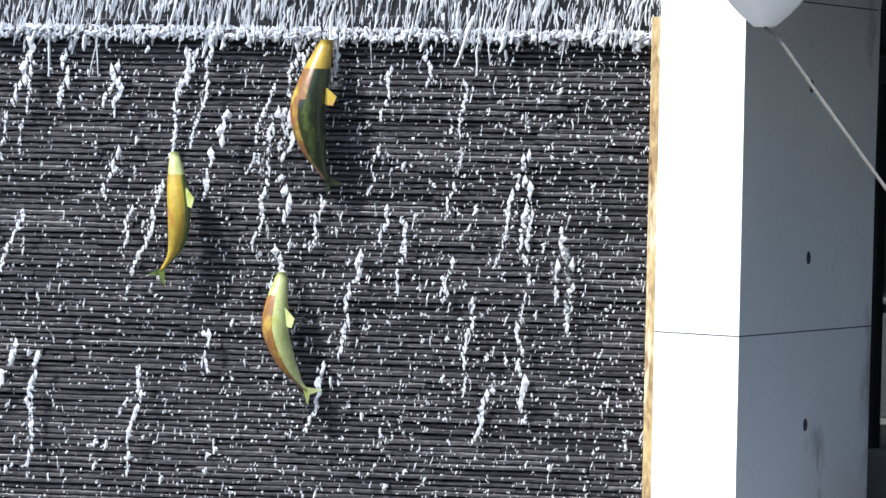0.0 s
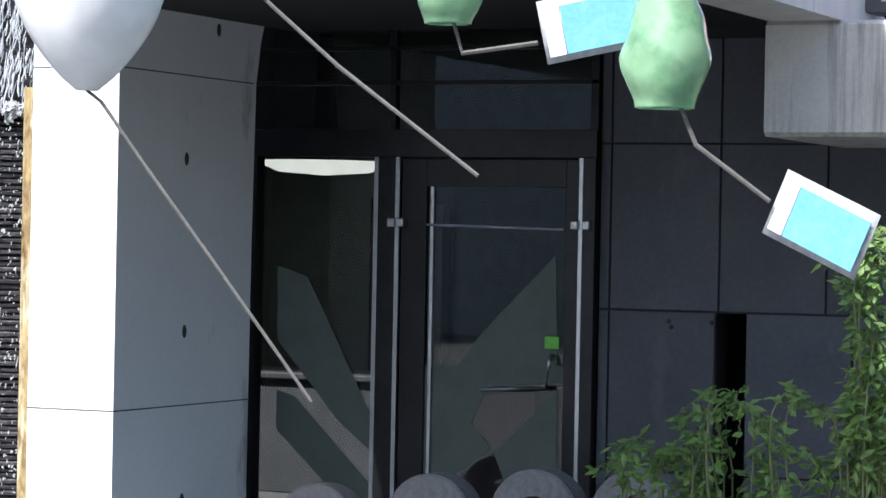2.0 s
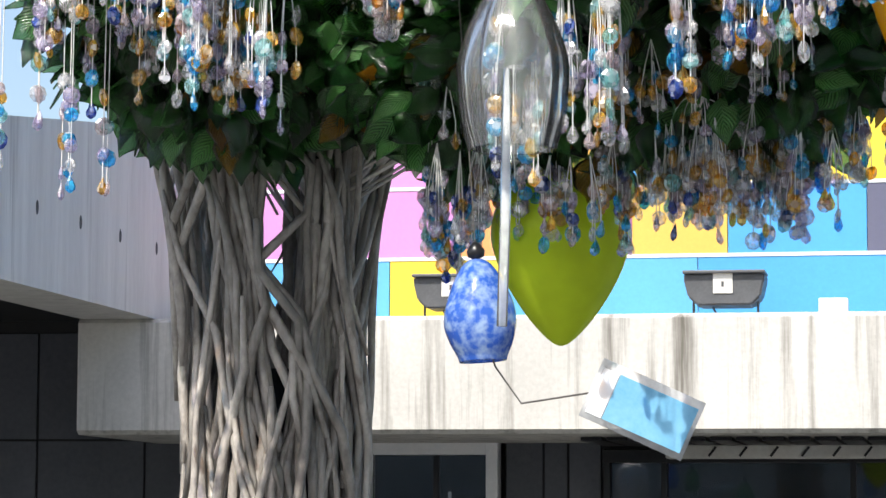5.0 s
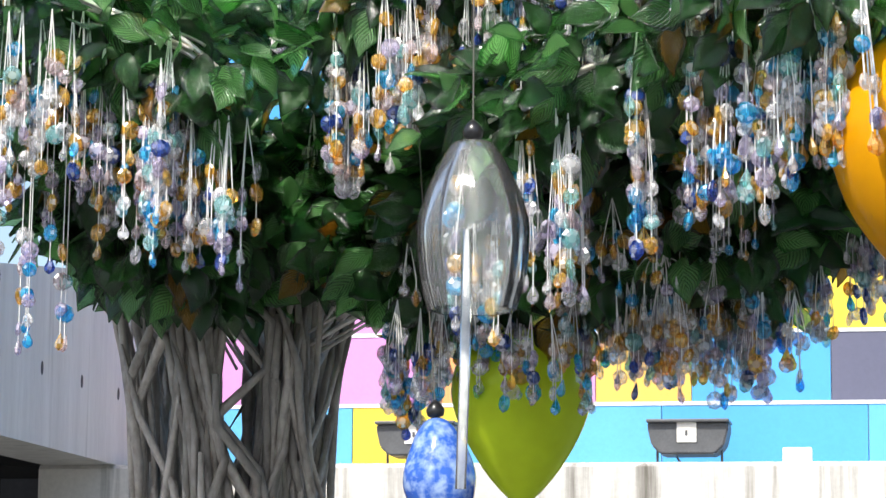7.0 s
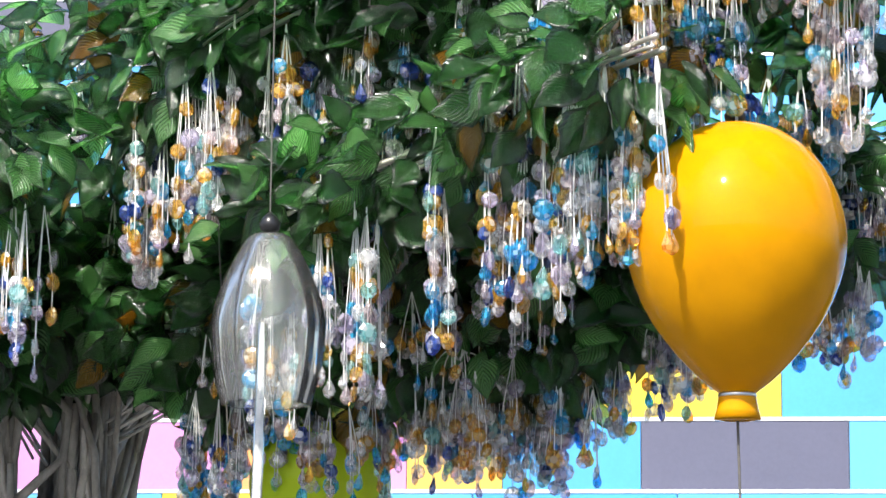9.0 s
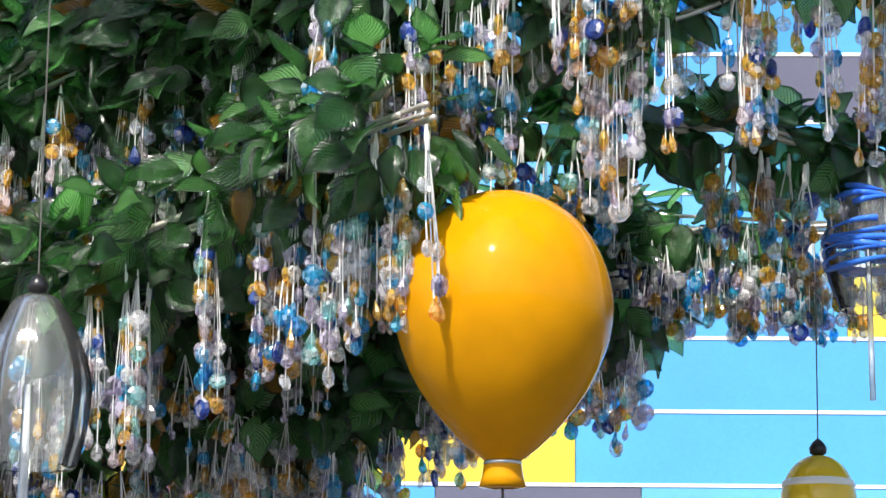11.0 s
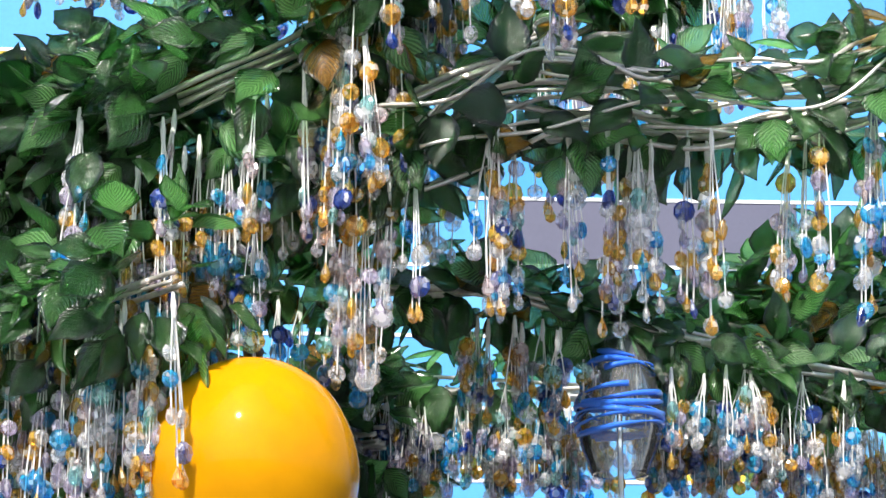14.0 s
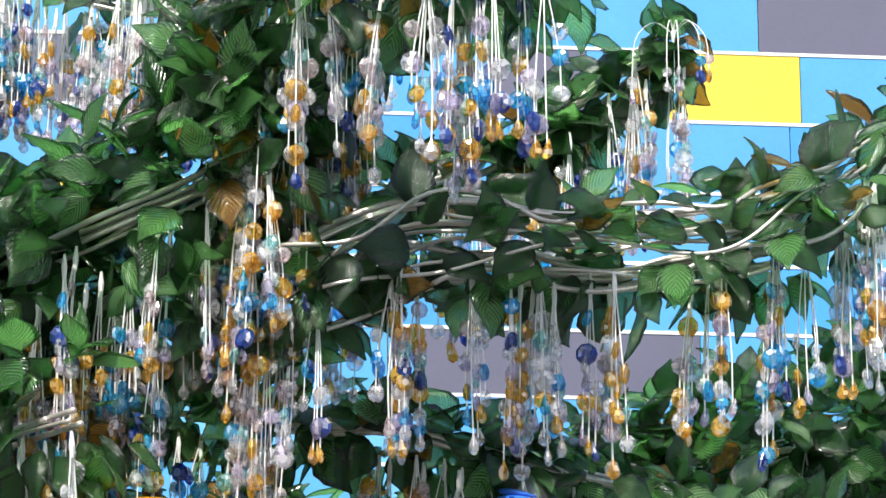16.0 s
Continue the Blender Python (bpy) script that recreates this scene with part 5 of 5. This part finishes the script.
ORANGE_GLASS = glassy("orange_glass", (0.70, 0.31, 0.002), 0.07, 0.12)
WHITE_GLASS = glassy("white_glass", (0.96, 0.95, 0.92), 0.3, 0.0)
YELLOW_GLASS = glassy("yellow_glass", (0.95, 0.66, 0.04), 0.12, 0.1)
SWIRL = glassy("cobalt_swirl_glass", (0.05, 0.22, 0.95), 0.06, 0.1)


for gm, sp in ((ORANGE_GLASS, 0.07), (LIME, 0.1), (WHITE_GLASS, 0.3)):
    gm.node_tree.nodes["Principled BSDF"].inputs["Specular IOR Level"].default_value = sp


def mottle(mat, colour, scale, lo, hi):
    """Blends noise patches of a second colour into a glass."""
    t = mat.node_tree
    p = t.nodes["Principled BSDF"]
    co = t.nodes.new("ShaderNodeTexCoord")
    n = add(t, "ShaderNodeTexNoise", Scale=scale, Detail=4.0)
    t.links.new(co.outputs["Object"], n.inputs["Vector"])
    r = ramp(t, n.outputs[0], [(lo, (0, 0, 0)), (hi, (1, 1, 1))])
    old = p.inputs["Base Color"].links[0].from_socket
    mx = t.nodes.new("ShaderNodeMixRGB")
    mx.inputs[2].default_value = (*colour, 1)
    t.links.new(r.outputs[0], mx.inputs[0])
    t.links.new(old, mx.inputs[1])
    t.links.new(mx.outputs[0], p.inputs["Base Color"])
mottle(BLUE_GLASS, (0.50, 0.68, 0.95), 55, 0.42, 0.66)
# darker green patches paint the shading of the crinkled folds
mottle(GREEN_GLASS, (0.22, 0.45, 0.25), 15, 0.46, 0.72)


def shell(profile, thick):
    """Outline of a hollow bell: outside down, then inside back up."""
    return profile + [(max(0.002, r - thick), z) for r, z in profile[::-1]]


BELL = [(0.012, 0.0), (0.24, -0.05), (0.46, -0.20), (0.68, -0.48), (0.87, -0.84), (0.99, -1.22), (0.99, -1.50), (0.88, -1.82), (0.71, -2.08), (0.66, -2.20)]
RIBBED = [(0.012, 0.0), (0.36, -0.06), (0.55, -0.24), (0.74, -0.50), (0.90, -0.80), (1.0, -1.15), (0.98, -1.50), (0.93, -1.80), (0.82, -2.10), (0.78, -2.20)]
TEAR = [(0.012, 0.0), (0.40, -0.04), (0.72, -0.20), (0.93, -0.50), (1.0, -0.90), (0.90, -1.30), (0.72, -1.68), (0.50, -2.02), (0.28, -2.28), (0.12, -2.42), (0.03, -2.46)]
BALLOON = [(0.012, 0.0), (0.28, -0.04), (0.53, -0.16), (0.75, -0.36), (0.91, -0.64), (0.99, -0.92), (1.0, -1.15), (0.95, -1.42), (0.80, -1.78), (0.57, -2.10), (0.34, -2.34), (0.20, -2.45), (0.14, -2.50)]


def ornament(kind, x, y, z_bottom, radius, height, mat, label, category="wind bell", crinkle=0.0, hang=0.5, ribs=0, tilt=(0, 0), seg=36):
    """A turned glass form with its cord; z_bottom is its rim."""
    prof = RIBBED if ribs else BELL if kind == "wind_bell" else (TEAR if mat == LIME else BALLOON)
    k = height / -prof[-1][1]
    th = tagged(empty(kind, x, y, z_bottom), label, category)
    th.rotation_euler = (radians(tilt[0]), radians(tilt[1]), 0)
    pr = [(r * radius, z * k + height) for r, z in prof]
    fine = spline([Vector((r, 0, z)) for r, z in pr], 26)
    pr = [(max(0.002, v.x), v.z) for v in fine]
    bm = lathe(bmesh.new(), shell(pr, 0.005) if kind == "wind_bell" else pr, seg, cap=kind != "wind_bell")
    if crinkle:
        for v in bm.verts:
            q = noise.noise(v.co * 16 + Vector((x * 9, y, 0)))
            v.co.x *= 1 + crinkle * q
            v.co.y *= 1 + crinkle * q
    if ribs:
        for v in bm.verts:
            a = math.atan2(v.co.y, v.co.x)
            s = 1 + 0.06 * math.cos(ribs * a) * min(1, (height - v.co.z) / height * 2)
            v.co.x *= s
            v.co.y *= s
    part("glass", bm, mat, th, "", True)
    part("knob", lathe(bmesh.new(), [(0.004, -0.008), (0.014, -0.004), (0.016, 0.006), (0.010, 0.016), (0.003, 0.022)], 12), BLACK_BEAD, th, "small black bead", True).location = (0, 0, height + 0.006)
    part("cord", tube(bmesh.new(), [(0, 0, height + 0.02), (0, 0, height + hang)], 0.0012, 5), GREY_CORD, th)
    return th


def tail(th, pts, r=0.004, mat=None):
    """The clapper cord below a bell, bent by the wind."""
    part("clapper_cord", tube(bmesh.new(), pts, r, 6), mat or GREY_CORD, th)


def tag(th, at, size, turn, both=True):
    """A paper strip in a clear sleeve at the end of the cord."""
    w, h = size
    bm = bmesh.new()
    n = 8
    for s in (0, 1):
        for i in range(n + 1):
            f = i / n - 0.5
            for e in (-0.5, 0.5):
                bm.verts.new((f * w, 0.003 * math.sin(f * 4) + s * 0.0015, e * h))
    bm.verts.ensure_lookup_table()
    q = 2 * (n + 1)
    for i in range(n):
        a = 2 * i
        bm.faces.new([bm.verts[j] for j in (a, a + 2, a + 3, a + 1)])
        bm.faces.new([bm.verts[j] for j in (q + a, q + a + 1, q + a + 3, q + a + 2)])
        bm.faces.new([bm.verts[j] for j in (a, q + a, q + a + 2, a + 2)])
        bm.faces.new([bm.verts[j] for j in (a + 1, a + 3, q + a + 3, q + a + 1)])
    for a in (0, 2 * n):
        bm.faces.new([bm.verts[j] for j in (a, a + 1, q + a + 1, q + a)])
    bmesh.ops.recalc_face_normals(bm, faces=bm.faces)
    o = part("sleeve", bm, SLEEVE, th, "clear plastic sleeve", True)
    m = Matrix.Translation(at) @ pose(0, 0, 0, *turn)
    o.matrix_basis = m
    p2 = part("paper_strip", box(bmesh.new(), -0.30 * w, 0.46 * w, -0.006, -0.004, -0.40 * h, 0.36 * h), PAPER_BLUE, th, "blue paper strip")
    p2.matrix_basis = m
    p3 = part("paper_back", box(bmesh.new(), -0.46 * w, -0.31 * w, -0.0058, -0.0042, -0.40 * h, 0.36 * h), PAPER_WHITE, th, "white paper edge")
    p3.matrix_basis = m


a = ornament("wind_bell", -2.079, 5.0, 2.0, 0.064, 0.197, GREEN_GLASS, "crinkled pale green glass wind bell with a paper strip", crinkle=0.16, hang=0.95)
tail(a, [(0.01, 0, 0.10), (0.012, 0, 0.0), (0.03, 0, -0.055), (0.17, 0.03, -0.035)], 0.0048)
tag(a, (0.275, 0.06, 0.005), (0.21, 0.12), (0, -12, 12))
b = ornament("wind_bell", -1.645, 5.0, 1.84, 0.079, 0.245, GREEN_GLASS, "crinkled green glass wind bell with a blowing paper strip", crinkle=0.17, hang=1.02)
tail(b, [(0.01, 0, 0.12), (0.03, 0, 0.0), (0.06, 0, -0.065), (0.20, 0, -0.165)], 0.0048)
tag(b, (0.295, 0, -0.205), (0.20, 0.125), (0, 24, -12))
w = ornament("glass_balloon", -2.62, 4.6, 1.855, 0.145, 0.40, WHITE_GLASS, "large white glass balloon on a cord", "glass balloon", hang=0.86)
tail(w, [(0, 0, 0.0), (0.03, 0, -0.02), (0.12, 0, -0.13), (0.28, 0, -0.32), (0.47, 0, -0.55)], 0.0034)
c = ornament("wind_bell", -2.29, 4.6, 2.035, 0.06, 0.2, BLUE_GLASS, "mottled blue glass wind bell with a windblown cord", crinkle=0.05, hang=0.92)
tail(c, [(0, 0, 0.08), (0.02, 0, -0.01), (0.18, 0, -0.14), (0.45, 0, -0.33)], 0.004)
d = ornament("wind_bell", -0.622, 4.9, 1.971, 0.061, 0.175, BLUE_GLASS, "mottled cobalt and white glass wind bell with a blue paper strip", crinkle=0.06, tilt=(0, -4))
tail(d, [(0.0, 0, 0.08), (0.02, 0, -0.01), (0.06, 0, -0.075), (0.19, 0, -0.065)], 0.0018)
tag(d, (0.262, 0, -0.10), (0.185, 0.105), (0, 28, 8))
ornament("glass_balloon", -0.555, 5.35, 2.026, 0.130, 0.32, LIME, "lime green glass balloon on a cord", "glass balloon", hang=0.5)
e = ornament("wind_bell", -0.475, 4.3, 2.246, 0.080, 0.256, CLEAR_GLASS, "clear ribbed glass wind bell with a clear rod", ribs=10, hang=0.5)
part("rod", tube(bmesh.new(), [(-0.008, 0, 0.12), (-0.01, 0, -0.08), (-0.015, 0, -0.26)], 0.0085, 8), SLEEVE, e, "clear glass rod", True)
o5 = ornament("glass_balloon", 0.205, 4.3, 2.257, 0.159, 0.398, ORANGE_GLASS, "large glossy orange glass balloon on a cord", "glass balloon", hang=0.3, seg=48)
part("neck", lathe(bmesh.new(), [(0.022, 0.012), (0.027, -0.002), (0.030, -0.02), (0.034, -0.034), (0.02, -0.036)], 20), ORANGE_GLASS, o5, "flared orange neck", True)
part("neck_ring", lathe(bmesh.new(), [(0.026, 0.004), (0.028, 0.0), (0.026, -0.005)], 20), METAL, o5, "thin metal ring", True)
tail(o5, [(0, 0, -0.03), (0.005, 0, -0.25)], 0.002)
s = ornament("wind_bell", 0.799, 4.9, 2.592, 0.073, 0.262, PALE_GLASS, "clear glass wind bell wound with cobalt blue swirls", hang=0.45)
r5 = random.Random(5)
for k in range(7):
    pts = []
    n = 48
    h0, turns = (0.07, 0.085, 0.10, 0.115, 0.125, 0.175, 0.19)[k], r5.uniform(0.8, 1.7)
    for i in range(n):
        a2 = 2 * math.pi * turns * i / n + k * 2.1
        h = h0 + 0.009 * math.sin(a2 * 1.3 + k) + 0.010 * i / n
        zz = max(0.004, min(0.225, h))
        down = (1 - zz / 0.262) * 2.2
        rr = 0.0
        for (r0, z0), (r1, z1) in zip(BELL, BELL[1:]):
            if -z0 <= down <= -z1:
                rr = 0.073 * (r0 + (r1 - r0) * (down + z0) / (z0 - z1)) + 0.001
        pts.append((rr * math.cos(a2), rr * math.sin(a2), zz))
    part("swirl", tube(bmesh.new(), pts, [0.0042 * (0.35 + abs(math.sin(i * 0.21 + k))) for i in range(n)], 6), SWIRL, s, "cobalt blue glass thread", True)
part("rod", tube(bmesh.new(), [(0, 0, 0.12), (0.004, 0, -0.15)], 0.005, 8), SLEEVE, s, "clear glass rod", True)
y5 = ornament("glass_balloon", 0.74, 5.2, 2.20, 0.066, 0.19, YELLOW_GLASS, "yellow glass balloon with pale bands", "glass balloon", hang=0.3)
part("band", lathe(bmesh.new(), [(0.056, 0.148), (0.0625, 0.143), (0.0648, 0.135), (0.06, 0.13)], 24), WHITE_GLASS, y5, "pale glass band", True)

# ---- trailing plants in front of the panels ----
PLANT = surface("vine_leaf", (0.045, 0.11, 0.022), (0.18, 0.28, 0.06), 14, 60, 0.5, 0.1)
STEM = surface("vine_stem", (0.10, 0.12, 0.04), (0.20, 0.22, 0.09), 14, 60, 0.6, 0.1)


def vine(x, z_top, spread, n_shoots, y=11.8, seed=1, leaves=34, lean=0.0):
    r = random.Random(seed)
    th = tagged(empty("trailing_plant", x, y, -0.45), "leafy green trailing plant with thin arching shoots", "plant", "plants before the panel wall")
    V, F = [], []
    for k in range(n_shoots):
        bx = r.uniform(-spread, spread)
        top = (z_top + 0.45) * (r.uniform(0.55, 1.0) if k else 1.0)
        droop = r.uniform(0.05, 0.25) * r.choice((-1, 1))
        pts = spline([(bx * 0.5, r.uniform(-.1, .1), 0), (bx * 0.8, r.uniform(-.15, .15), top * 0.5), (bx + lean, r.uniform(-.2, .2), top * 0.9), (bx + droop * 0.5 + lean, r.uniform(-.2, .2), top), (bx + droop + lean, r.uniform(-.2, .2), top * r.uniform(0.86, 0.98))], 16)
        part("stem", tube(bmesh.new(), pts, [0.006 * (1 - 0.7 * i / 16) for i in range(16)], 5), STEM, th)
        for j in range(leaves):
            f = r.uniform(0.3, 1.0)
            p = pts[int(f * 15)] + Vector((r.uniform(-.03, .03), r.uniform(-.04, .04), r.uniform(-.04, .02)))
            ax = Vector((r.uniform(-1, 1), r.uniform(-0.8, 0.4), r.uniform(-0.9, 0.4))).normalized()
            sd = ax.cross(Vector((r.uniform(-.4, .4), r.uniform(-1, -0.2), 0.7))).normalized()
            nn = ax.cross(sd)
            ln, wd = r.uniform(0.035, 0.085), r.uniform(0.009, 0.019)
            b = len(V)
            for q in (p, p + ax * ln * 0.4 + sd * wd, p + ax * ln * 0.45 + nn * 0.003, p + ax * ln * 0.4 - sd * wd, p + ax * ln, p + ax * ln * 0.45 - nn * 0.003):
                V.append(tuple(q))
            F += [(b, b + 1, b + 2), (b, b + 2, b + 3), (b + 1, b + 4, b + 2), (b + 2, b + 4, b + 3), (b, b + 5, b + 1), (b, b + 3, b + 5), (b + 1, b + 5, b + 4), (b + 5, b + 3, b + 4)]
    me = bpy.data.meshes.new("leaves")
    me.from_pydata(V, [], F)
    me.materials.append(PLANT)
    o = new("leaves", me)
    o.parent = th
    tagged(o, "small narrow green leaves", kind="stuff")
    return th


vine(-4.05, 0.78, 0.22, 16, seed=2)
vine(-3.72, 0.98, 0.25, 20, seed=3)
vine(-3.38, 1.00, 0.20, 16, seed=4)
vine(-3.10, 1.72, 0.09, 22, seed=5, leaves=60)
vine(-2.75, 1.05, 0.2, 12, seed=11)
vine(-1.60, 1.50, 0.14, 18, seed=6, leaves=50)
vine(-1.30, 1.68, 0.16, 20, seed=7, leaves=46)
vine(-0.95, 1.50, 0.14, 14, seed=8)
vine(-0.62, 1.56, 0.2, 18, seed=9)
tagged(boxed("planter_wall", (-4.6, 0.4, 11.45, 12.15, -0.45, 0.05), CONCRETE, bevel=0.01), "low concrete planter below the panel wall", "planter")
